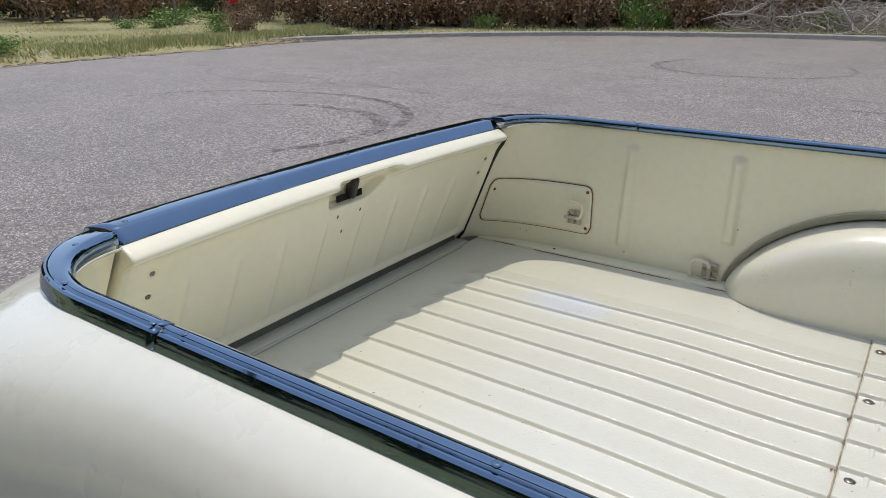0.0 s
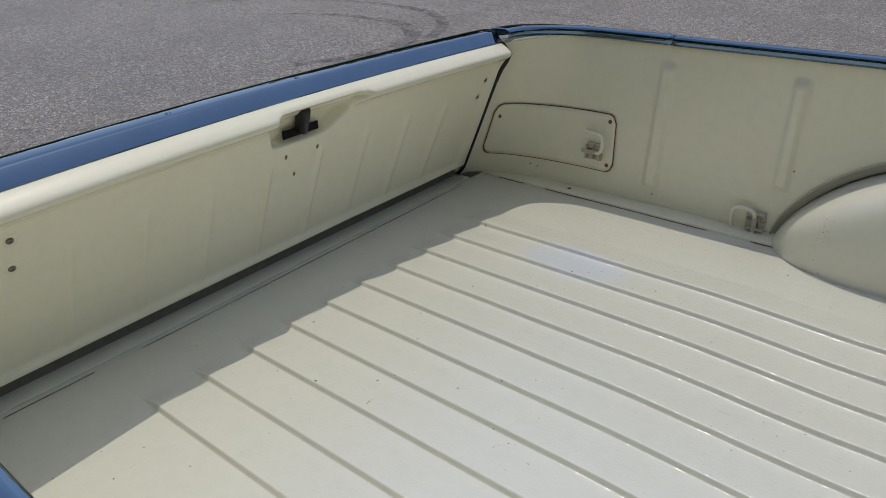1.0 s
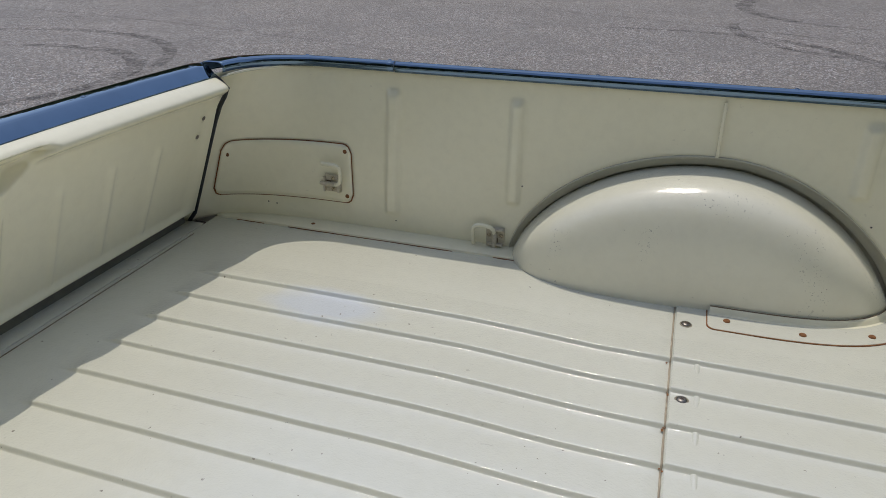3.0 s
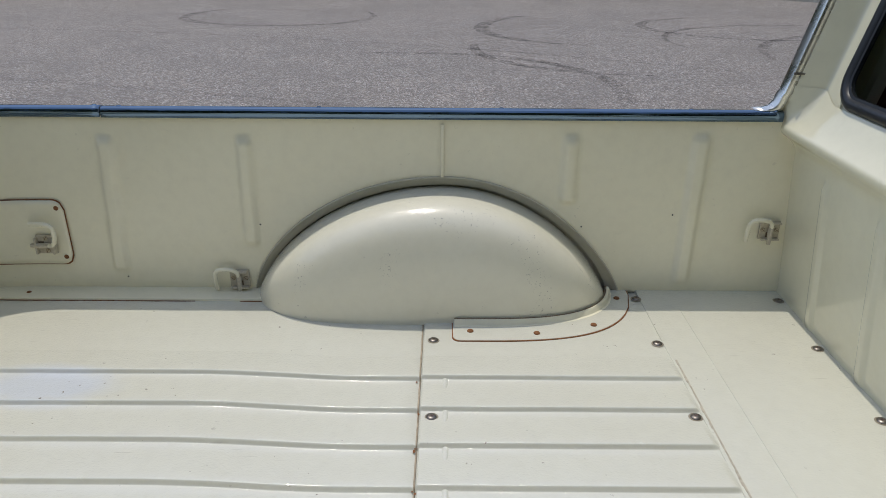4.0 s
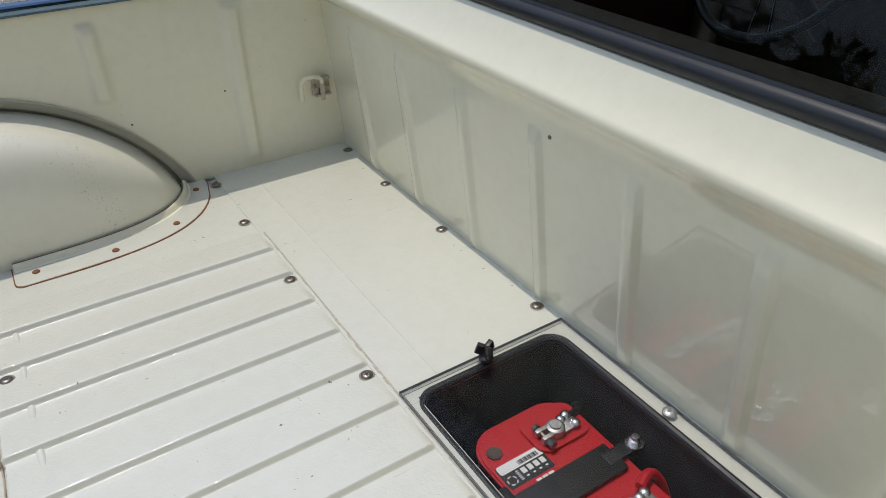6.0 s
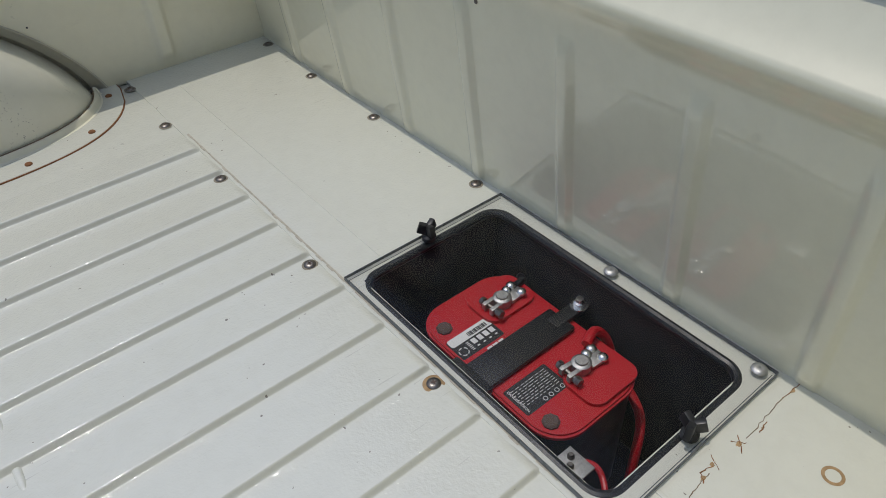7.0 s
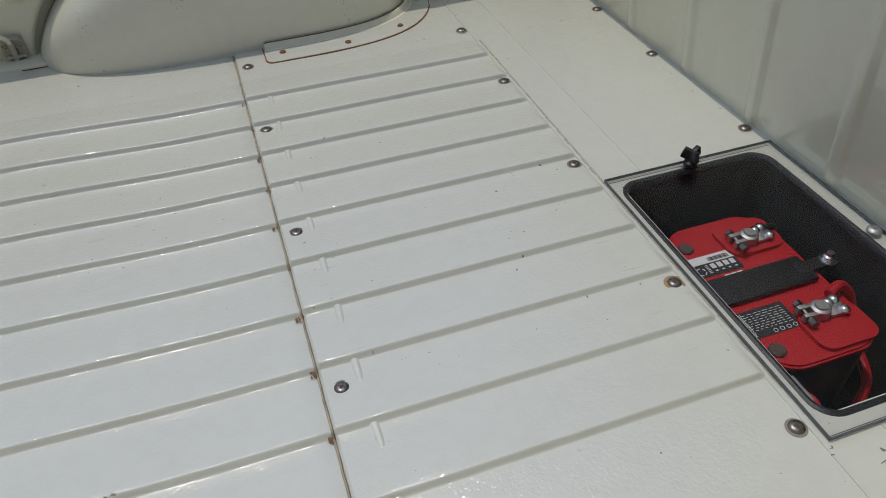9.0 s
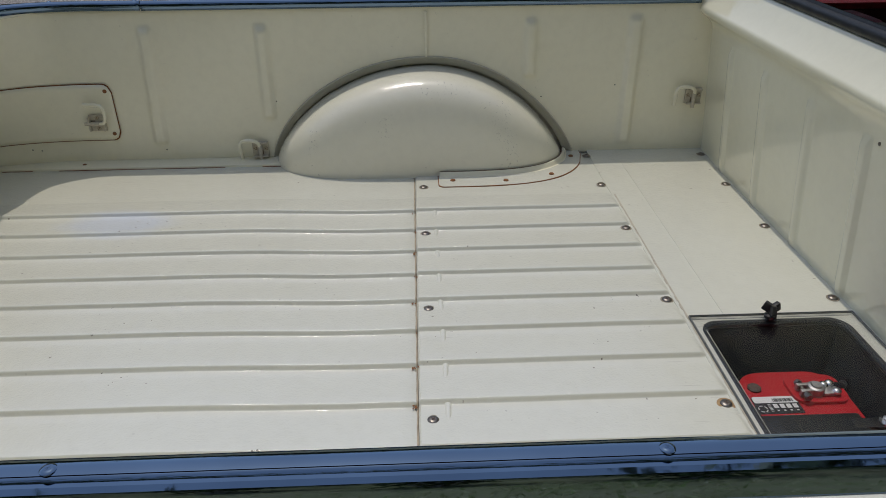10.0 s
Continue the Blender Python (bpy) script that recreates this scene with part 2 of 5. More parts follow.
# ---------------------------------------------------------------- ground and distance
def asphalt():
    n = Nodes("asphalt")
    cell = n.node("ShaderNodeTexVoronoi", Vector=n.coord, Scale=95.0)
    stone = n.node("ShaderNodeSeparateColor", Color=cell.outputs["Color"]).outputs[0]
    coarse = n.node("ShaderNodeTexVoronoi", Vector=n.coord, Scale=36.0)
    chip = n.node("ShaderNodeSeparateColor", Color=coarse.outputs["Color"]).outputs[0]
    big = n.ramp(n.noise(0.35, 5, 0.6), 0.35, 0.7)
    mid = n.ramp(n.noise(3.5, 5, 0.7), 0.3, 0.75)
    col = n.mix(stone, (0.038, 0.032, 0.029), (0.446, 0.375, 0.327))
    col = n.mix(n.math("MULTIPLY", n.ramp(stone, 0.82, 0.90), 0.9), col, (0.850, 0.850, 0.850))
    col = n.mix(n.math("MULTIPLY", n.ramp(chip, 0.80, 0.95), 0.45), col, (0.632, 0.532, 0.447))
    col = n.mix(n.math("MULTIPLY", n.ramp(chip, 0.25, 0.05), 0.5), col, (0.064, 0.056, 0.050))
    col = n.mix(n.math("MULTIPLY", big, 0.28), col, (0.347, 0.296, 0.253))
    col = n.mix(n.math("MULTIPLY", mid, 0.25), col, (0.201, 0.185, 0.174))
    spots = n.ramp(n.noise(0.9, 6, 0.65), 0.45, 0.62)
    col = n.mix(n.math("MULTIPLY", spots, 0.35), col, (0.166, 0.147, 0.134))
    n.set(Base_Color=col, Roughness=0.5, Specular_IOR_Level=1.0)
    n.bump(n.math("ADD", cell.outputs["Distance"], n.noise(260.0, 2)), 0.9, 0.008)
    return n.mat


ASPHALT = asphalt()
bm = bmesh.new()
grid(bm, [[(x, y, GROUND) for x in (-900, -60, 60, 900)] for y in (-900, -60, 60, 900)])
tagged(part("ground", bm, ASPHALT, None, "sunlit grey asphalt parking lot with skid marks"), "", "ground", kind="structure")

# ---------------------------------------------------------------- the pickup
truck = thing("pickup_truck", "cream vintage car-based pickup with chrome bed rails and open ribbed bed", "pickup truck", (0, 0, GROUND))

TAIL_B, TAIL_T = -1.270, -1.080      # tailgate's inner face: x at the floor, and at z = 0.39
SIDE_Y = 0.79
RIB_STEPS = (-0.012, -0.0055, -0.0042, -0.0037, -0.0032, -0.0027, -0.0022, -0.0017, -0.0012, -0.0006, 0.0, 0.0006, 0.0012, 0.0017, 0.0022, 0.0027, 0.0032, 0.0037, 0.0042, 0.0055, 0.010, 0.018, 0.026, 0.034, 0.042, 0.050, 0.058, 0.066, 0.074, 0.082)


def rib_y(k, x):
    """The near edge of floor rib k at x; the ribs drift a little towards the seam."""
    g = smoothstep(-0.45, -0.12, x)
    return (0.441 - 0.1 * k) * (1 - g) + (0.422 - 0.0983 * k) * g


def rib_height(d, h=0.0084, half=0.0019, r=0.0018):
    """A raised rib: a flat steep near face between two crisp rounded edges, falling away gently behind."""
    def bend(u):
        return 0.0 if u < -r else u if u > r else (u + r) ** 2 / (4 * r)
    return h * (bend(d + half) - bend(d - half)) / (2 * half) * min(1.0, max(0.0, 1 - (d - 0.008) / 0.074))


RIB_ROWS = [(None, 0.76 - 0.02 * k, 0) for k in range(14)]
RIB_ROWS += [(k, d, rib_height(d)) for k in range(10) for d in reversed(RIB_STEPS)]
RIB_ROWS += [(None, -0.50 - 0.02 * k, 0) for k in range(14)]


def row_y(row, x):
    return row[1] if row[0] is None else rib_y(row[0], x) + row[1]


def wobble(x, y, s=1.0):
    return s * 0.0012 * noise.noise((x * 2.1, y * 3.3, 0.4)) + s * 0.0006 * noise.noise((x * 9, y * 11, 2.0))


# rear floor pressing
bm = bmesh.new()
xs = [-1.235, -1.225, -1.15, -1.10, -1.085, -1.07, -1.055, -1.04] + [-1.0 + 0.025 * k for k in range(39)] + [-0.03, -0.022, -0.012]
grid(bm, [[(x, row_y(r, x), r[2] * smoothstep(-1.09, -1.04, x) + wobble(x, row_y(r, x)) - 0.004 * smoothstep(-0.029, -0.022, x)) for x in xs] for r in RIB_ROWS])
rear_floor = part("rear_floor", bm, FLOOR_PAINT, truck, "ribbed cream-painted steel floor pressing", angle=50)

# front floor pressing, lapped a little higher over the rear one at the seam
bm = bmesh.new()
xs = [-0.022, -0.019, -0.016, -0.01] + [0.0 + 0.025 * k for k in range(19)] + [0.465, 0.472, 0.480, 0.485]


def front_z(x, row):
    lap = 0.004 * smoothstep(-0.0225, -0.0195, x)
    z = row[2] * smoothstep(0.484, 0.472, x)
    return lap + z + wobble(x, row_y(row, x), 0.6)


grid(bm, [[(x, row_y(r, x), front_z(x, r)) for x in xs] for r in RIB_ROWS])
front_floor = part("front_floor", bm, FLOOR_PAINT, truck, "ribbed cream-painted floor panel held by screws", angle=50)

# flat front plate, round the battery opening
LX0, LX1, LY0, LY1 = 0.486, 0.798, -0.561, -0.057     # clear cover over the battery
HX0, HX1, HY0, HY1 = 0.507, 0.768, -0.531, -0.076     # opening below it
bm = bmesh.new()
outer = [(0.478, -0.80), (0.825, -0.80), (0.825, 0.80), (0.478, 0.80)]
hole = [(HX0, HY0), (HX1, HY0), (HX1, HY1), (HX0, HY1)]
rings = [[bm.verts.new((x, y, z)) for x, y in pts] for pts, z in ((outer, -0.004), (outer, 0.006), (hole, 0.006), (hole, -0.004))]
for a, b in zip(rings, rings[1:] + rings[:1]):
    for k in range(4):
        bm.faces.new((a[k], a[(k + 1) % 4], b[(k + 1) % 4], b[k]))
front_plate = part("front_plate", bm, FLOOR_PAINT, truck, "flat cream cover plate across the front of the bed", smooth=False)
bm = bmesh.new()
box(bm, 0.556, 0.560, -0.055, 0.70, 0.003, 0.0072)
part("crease", bm, FLOOR_PAINT, truck, smooth=False)
bm = bmesh.new()
box(bm, 0.5545, 0.5605, -0.76, -0.563, 0.003, 0.0082, 0.0016)
part("crease", bm, FLOOR_PAINT, truck)

# rear floor ends: sill strip and side ledges
bm = bmesh.new()
box(bm, -1.300, -1.237, -0.68, 0.68, -0.03, 0.003, 0.002)
part("rear_sill", bm, FLOOR_PAINT, truck, "worn painted sill below the tailgate")
for s in (1, -1):
    bm = bmesh.new()
    y0, y1 = sorted((s * 0.735, s * 0.80))
    box(bm, -1.235, -0.395, y0, y1, -0.02, 0.0065, 0.003)
    part("floor_ledge", bm, CREAM, truck)
    bm = bmesh.new()
    y0, y1 = sorted((s * 0.69, s * 0.80))
    box(bm, -0.5, 0.50, y0, y1, -0.012, -0.003)
    part("floor_edge", bm, FLOOR_PAINT, truck, smooth=False)


def rail_path(s, step=0.02):
    """The middle line of a side rail with its rear corner: x, y."""
    pts = [(0.745 - step * k, s * 0.805) for k in range(int(1.66 / step))]
    x0, r = pts[-1][0], 0.165
    for k in range(1, 19):
        a = radians(5 * k)
        pts.append((x0 - r * 1.25 * math.sin(a), s * (0.805 - r + r * math.cos(a))))
    return pts


def wall_line(s):
    """Bottom and top of the side's inner wall, front to rear."""
    rows = []
    n = 140
    x1 = rail_path(s)[-19][0]
    for k in range(n + 1):
        x = 0.840 - (0.840 - x1) * k / n
        rows.append(((x, s * SIDE_Y), (x if x < 0.74 else 0.74 + (x - 0.74) * 0.6, s * (SIDE_Y + 0.004))))
    for k in range(1, 19):
        a = radians(5 * k)
        top = (x1 - 0.197 * math.sin(a), s * (SIDE_Y + 0.004 - 0.158 * (1 - math.cos(a))))
        rows.append(((x1 + (-1.278 - x1) * math.sin(a) ** 1.15, s * (SIDE_Y - 0.108 * (1 - math.cos(a)) ** 1.3)), top))
    end = rows[-1]
    rows.append(((end[0][0] - 0.012, end[0][1] - s * 0.003), (end[1][0] - 0.012, end[1][1] - s * 0.002)))
    rows.append(((end[0][0] - 0.05, end[0][1] - s * 0.003), (end[1][0] - 0.05, end[1][1] - s * 0.002)))
    return rows


PADS = ((-0.719, -0.020, 0.055, 0.380, 0.016), (-0.419, -0.006, 0.125, 0.380, 0.0145), (0.298, 0.0, 0.228, 0.388, 0.0155), (0.582, -0.004, 0.03, 0.392, 0.0165))


def pad_height(x, z):
    for cx, lean, z0, z1, w in PADS:
        c = cx + lean * (1 - z / 0.39)
        h = smoothstep(w + 0.0025, w - 0.0035, abs(x - c)) * smoothstep(z0 - 0.003, z0 + 0.004, z) * smoothstep(z1, z1 - 0.022, z)
        if h > 0:
            return 0.0105 * h
    return 0.0


def arch(x):
    """Height of the wheel housing against the side wall; its front end is the steeper."""
    t = abs(x - 0.015) / (0.4296 if x < 0.015 else 0.3866)
    return 0.259 * max(0.0, 1 - t * t) ** (0.68 if x < 0.015 else 0.75)


def well_depth(x):
    """How far the housing's foot stands out from the side wall."""
    t = abs(x) / (0.415 if x < 0 else 0.402)
    return 0.161 * max(0.0, 1 - t ** 4) ** 0.5


def lip_point(a, e):
    """On the lip round the arch: a from 0 at its rear foot to pi, e from 0 at its inner edge to 1 at its outer."""
    c = math.cos(a)
    half, p = (0.432 + 0.013 * e, 0.66 - 0.04 * e) if c > 0 else (0.390 + 0.026 * e, 0.75 + 0.03 * e)
    return 0.020 - half * c, (0.264 + 0.021 * e) * math.sin(a) ** (2 * p)


def arch_band(x, z):
    """Where a point of the wall lies across the lip: 0 at its inner edge, 1 at its outer and beyond."""
    lo, hi = -0.6, 1.0
    for _ in range(14):
        e = (lo + hi) / 2
        half, p = (0.432 + 0.013 * e, 0.66 - 0.04 * e) if x < 0.020 else (0.390 + 0.026 * e, 0.75 + 0.03 * e)
        u = (x - 0.020) / half
        inside = abs(u) < 1 and z < (0.264 + 0.021 * e) * (1 - u * u) ** p
        lo, hi = (lo, e) if inside else (e, hi)
    return lo


for s in (1, -1):
    bm = bmesh.new()
    zs = [0.0, 0.006, 0.02] + [0.03 + 0.0075 * k for k in range(50)] + [0.412, 0.42]
    rows = []
    line = wall_line(s)
    fine = []
    for (a, b), (c, d) in zip(line, line[1:]):
        for f in (0.0, 0.5):
            fine.append((tuple(p + f * (q - p) for p, q in zip(a, c)), tuple(p + f * (q - p) for p, q in zip(b, d))))
    fine.append(line[-1])
    for b, t in fine:
        row = []
        for z in zs:
            f = z / 0.42
            x, y = b[0] + f * (t[0] - b[0]), b[1] + f * (t[1] - b[1])
            out = pad_height(x, z) + 0.0015 * noise.noise((x * 2.5, z * 4, s * 3.0)) - 0.004 * smoothstep(0.02, 0.0, z)
            if abs(x) < 0.5 and z < 0.3:
                out -= 0.030 * (1 - arch_band(x, z))
            row.append((x, y - s * out, z))
        rows.append(row)
    grid(bm, rows)
    gone = []
    for f in bm.faces:
        c = f.calc_center_median()
        if abs(c.x) < 0.5 and arch_band(c.x, c.z) < 0.0:
            gone.append(f)
    bmesh.ops.delete(bm, geom=gone, context="FACES")
    wall = part("bed_side", bm, CREAM, truck, "cream inner bed side with pressed upright ribs", angle=60)
    solid(wall, 0.002, 1.0)

    # wheel housing
    bm = bmesh.new()
    rows = []
    for k in range(65):
        x = -0.0065 + 0.4078 * -math.cos(math.pi * k / 64)
        row = []
        d, hgt = well_depth(x), arch(x)
        for j in range(17):
            a = math.pi / 2 * j / 16
            y = (d + 0.016) * math.cos(a) ** 0.43 - 0.016
            z = hgt * math.sin(a) ** 0.60
            row.append((x, s * (SIDE_Y + 0.004 - y - 0.0018 * noise.noise((x * 7, z * 7, 1))), z))
        rows.append(row)
    grid(bm, rows)
    part("wheel_housing", bm, HOUSING_PAINT, truck, "rounded cream wheel housing with scuffed paint", angle=60)
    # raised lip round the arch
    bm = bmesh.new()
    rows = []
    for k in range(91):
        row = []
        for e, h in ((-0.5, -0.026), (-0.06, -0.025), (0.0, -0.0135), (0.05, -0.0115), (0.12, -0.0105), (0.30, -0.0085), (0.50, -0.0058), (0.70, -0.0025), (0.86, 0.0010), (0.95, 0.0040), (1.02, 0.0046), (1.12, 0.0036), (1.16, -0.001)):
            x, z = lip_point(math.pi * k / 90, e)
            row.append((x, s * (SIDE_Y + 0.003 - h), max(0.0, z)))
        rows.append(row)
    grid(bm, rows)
    part("arch_lip", bm, DARKER_CREAM, truck, "darker cream edge round the wheel arch", angle=16)
    # flange plate at its foot
    def flange(bm, grow, z0, z1):
        inner, outer = [], []
        for k in range(49):
            x = 0.041 - grow + (0.4545 + 2 * grow - 0.041) * (k / 48) ** 1.6
            yo = SIDE_Y - (0.230 + grow) * max(0.0, 1 - (x / (0.4555 + grow)) ** 4.2) ** 0.5
            end = 0.016 - math.sqrt(max(0.0, 0.016 ** 2 - max(0.0, 0.016 - (x - 0.041 + grow)) ** 2))
            inner.append((x, s * (SIDE_Y - well_depth(min(x, 0.4019)) + 0.008)))
            outer.append((x, s * min(yo + end, SIDE_Y)))
        plate(bm, outer + inner[::-1], z0, z1)
    bm = bmesh.new()
    flange(bm, 0.0, 0.003, 0.0064)
    flat = part("housing_flange", bm, FLOOR_PAINT, truck, "bolted flange with rust along its edge", smooth=False)
    bm = bmesh.new()
    flange(bm, 0.0024, 0.002, 0.0056)
    part("rust_line", bm, RUST, flat, "line of rust", smooth=False)
    # upturned edge of the flange round the housing's foot
    bm = bmesh.new()
    rows = []
    for k in range(53):
        x = 0.044 + 0.3615 * math.sin(math.pi / 2 * k / 52)
        y = SIDE_Y - well_depth(min(x, 0.4019))
        rows.append([(x + 0.010 * (x / 0.402) ** 6 * g, s * (y - o), z) for o, z, g in ((-0.004, 0.006, 0), (-0.003, 0.0185, 0.3), (0.0005, 0.0190, 0.5), (0.0035, 0.0172, 0.7), (0.0050, 0.0125, 0.9), (0.0090, 0.0070, 1.0), (0.0150, 0.0066, 1.2))])
    grid(bm, rows)
    part("flange_upstand", bm, CREAM, flat, angle=50)
    bm = bmesh.new()
    tube(bm, [(x, s * (SIDE_Y - well_depth(min(x, 0.4019)) - 0.0012), 0.0192) for x in [0.044 + 0.361 * math.sin(math.pi / 2 * k / 52) for k in range(53)]], 0.0012, 5)
    part("dirt_line", bm, DIRT, flat)
    # vertical seam above the arch
    bm = bmesh.new()
    y0, y1 = sorted((s * (SIDE_Y - 0.0035), s * (SIDE_Y + 0.001)))
    box(bm, 0.012, 0.019, y0, y1, 0.287, 0.405, 0.001)
    part("seam_strip", bm, CREAM, truck)

# front bulkhead of the bed with the ledge under the cab window
FW = [0.62, 0.414, 0.208, 0.010, -0.190, -0.390, -0.590]


def pillar_x(y):
    """The cab's rear face swings back towards the bed's sides."""
    return 0.804 - 0.057 * smoothstep(0.756, 0.800, abs(y))


def bulk_rows(ys):
    low = [(0.808, 0.0), (0.808, 0.02)] + [(0.808 - 0.036 * f, 0.02 + 0.315 * f) for f in [k / 20 for k in range(1, 21)]]
    low += [(0.7714, 0.342), (0.7708, 0.352), (0.7690, 0.363), (0.7645, 0.373), (0.7580, 0.3815), (0.7520, 0.3875), (0.7482, 0.3925), (0.7464, 0.3980), (0.7466, 0.4035), (0.7480, 0.4085)]
    rows = []
    for y in ys:
        row = []
        for x, z in low:
            h = max(smoothstep(0.016, 0.009, abs(y - r)) for r in FW)
            x -= 0.0075 * h * smoothstep(0.335, 0.32, z) * smoothstep(0.0, 0.02, z)
            x += 0.0010 * noise.noise((y * 2.2, z * 3, 5.0))
            x += smoothstep(0.50, 0.80, abs(y)) * (0.006 + 0.034 * z) * smoothstep(0.405, 0.345, z)
            row.append((x, y, z))
        x1 = pillar_x(y)
        for k in range(1, 15):
            u = k / 14
            g = smoothstep(0.70, 0.775, abs(y)) * u ** 3
            row.append((0.7480 + (x1 - 0.7480) * u + 0.0062 * g, y, 0.4085 + 0.0605 * (u - 0.12 * math.sin(math.pi * u)) + 0.024 * g))
        rows.append(row)
    return rows


bm = bmesh.new()
grid(bm, bulk_rows([-0.80 + 0.005 * k for k in range(321)]))
bulk = part("bed_bulkhead", bm, GLOSS, truck, "glossy cream front bed wall with a rounded ledge", angle=60)


# chrome caps on the bed sides
def sweep(bm, path, profile, close=False):
    """profile: (outward, z) pairs or a function of the index; path: x, y with its outward side to the right or left as given."""
    rows = []
    n = len(path)
    for i, (x, y) in enumerate(path):
        a, b = path[max(i - 1, 0)], path[min(i + 1, n - 1)]
        d = Vector((b[0] - a[0], b[1] - a[1])).normalized()
        nx, ny = d.y, -d.x
        prof = profile(i / (n - 1)) if callable(profile) else profile
        rows.append([(x + o * nx, y + o * ny, z) for o, z in prof])
    grid(bm, rows)
    return rows


def cap_profile(w_in, w_out, side, top=0.437, skirt=0.023):
    """side: +1 where outward lies to the right of the path. w_out: where the top ends and the skirt begins."""
    p = [(-w_in + 0.001, top - 0.020), (-w_in - 0.0005, top - 0.009), (-w_in + 0.001, top - 0.004), (-w_in + 0.0035, top - 0.0008), (-w_in + 0.007, top + 0.0006), (-0.55 * w_in, top + 0.0016), (-0.3 * w_in, top + 0.0021), (-0.05 * w_in, top + 0.0018), (w_out - 0.0125, top + 0.0012), (w_out - 0.0100, top + 0.0006), (w_out - 0.0082, top - 0.0004), (w_out - 0.0065, top - 0.0022), (w_out - 0.003, top - 0.0022), (w_out, top - 0.0045), (w_out + 0.002, top - 0.0095), (w_out + 0.0058, top - skirt), (w_out + 0.004, top - skirt - 0.002)]
    return [(o * side, z) for o, z in p]


def pan_screw(r=0.0085, h=0.0045):
    bm = bmesh.new()
    lathe(bm, [(r, 0.0), (r * 0.98, h * 0.35), (r * 0.8, h * 0.75), (r * 0.45, h), (r * 0.2, h * 0.96), (0, h * 0.5)], 16)
    for a in (0, 90):
        box(bm, -r * 0.42, r * 0.42, -r * 0.10, r * 0.10, h * 0.8, h * 1.03, 0, pose(0, 0, 0, 0, 0, a))
    return bm


CAP_SCREW = mesh_of("screw", pan_screw(0.0054, 0.0020), CHROME)
for s in (1, -1):
    pts = rail_path(s)
    side = s            # outward is on the path's right for s = 1
    cut = next(i for i, p in enumerate(pts) if p[0] < -0.722)
    bm = bmesh.new()
    sweep(bm, pts[:cut] + [(-0.7150, pts[0][1])], cap_profile(0.020, 0.009, side))
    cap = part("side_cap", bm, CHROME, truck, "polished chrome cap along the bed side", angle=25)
    solid(cap, 0.0012, 0.0)
    for x in (-0.68, -0.25, 0.142, 0.55):
        place("screw", CAP_SCREW, cap, pose(x, s * 0.800, 0.4390, 0, 0, 37 * x * 90))
    bm = bmesh.new()
    tail = [(-0.7175, pts[0][1])] + pts[cut:]

    def corner(f):
        g = smoothstep(0.35, 1.0, f)
        return cap_profile(0.020, 0.010 + 0.033 * g, side, 0.4378 + 0.003 * g)
    sweep(bm, tail, corner)
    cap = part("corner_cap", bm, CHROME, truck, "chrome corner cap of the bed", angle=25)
    solid(cap, 0.0012, 0.0)
    for i in (1, 12, 22):
        if i < len(tail):
            place("screw", CAP_SCREW, cap, pose(tail[i][0], tail[i][1], 0.4397 + 0.003 * smoothstep(0.35, 1, i / len(tail)), 0, 0, 40 * i))

# ---------------------------------------------------------------- tailgate
tail_w = 0.635


def bow(y):
    return -0.045 * (1 - (y / 0.66) ** 2)


bm = bmesh.new()
TG_RIBS = [-0.48 + 0.1357 * k for k in range(8)]
HANDLE_Y = 0.03


def gate_point(y, z):
    """The tailgate's inner face."""
    f = z / 0.39
    x = TAIL_B + (TAIL_T - TAIL_B) * f + bow(y) * 0.7 * f
    edge = 0.655 + 0.02 * (1 - f) - abs(y)
    lip = 0.022 * smoothstep(0.357, 0.387, z)
    field = (1 - smoothstep(0.362, 0.380, z)) * smoothstep(0.045, 0.062, z) * smoothstep(0.02, 0.05, edge)
    x -= 0.010 * field
    for r in TG_RIBS:
        w = abs(y - r - 0.02 * (z - 0.15))
        x += 0.0045 * (1 - smoothstep(0.003, 0.011, w)) * (1 - smoothstep(0.27, 0.292, z)) * smoothstep(0.05, 0.07, z)
    # hand recess round the latch
    left = smoothstep(-0.094, -0.068, y - 0.25 * (0.40 - z))
    right = 1 - smoothstep(0.130, 0.168, y + 1.4 * max(0.0, 0.385 - z))
    x -= (0.028 + lip) * left * right * smoothstep(0.318, 0.332, z) * (1 - 0.2 * smoothstep(0.368, 0.385, z))
    x += lip
    x += 0.0012 * noise.noise((y * 3, z * 5, 9.0))
    return x


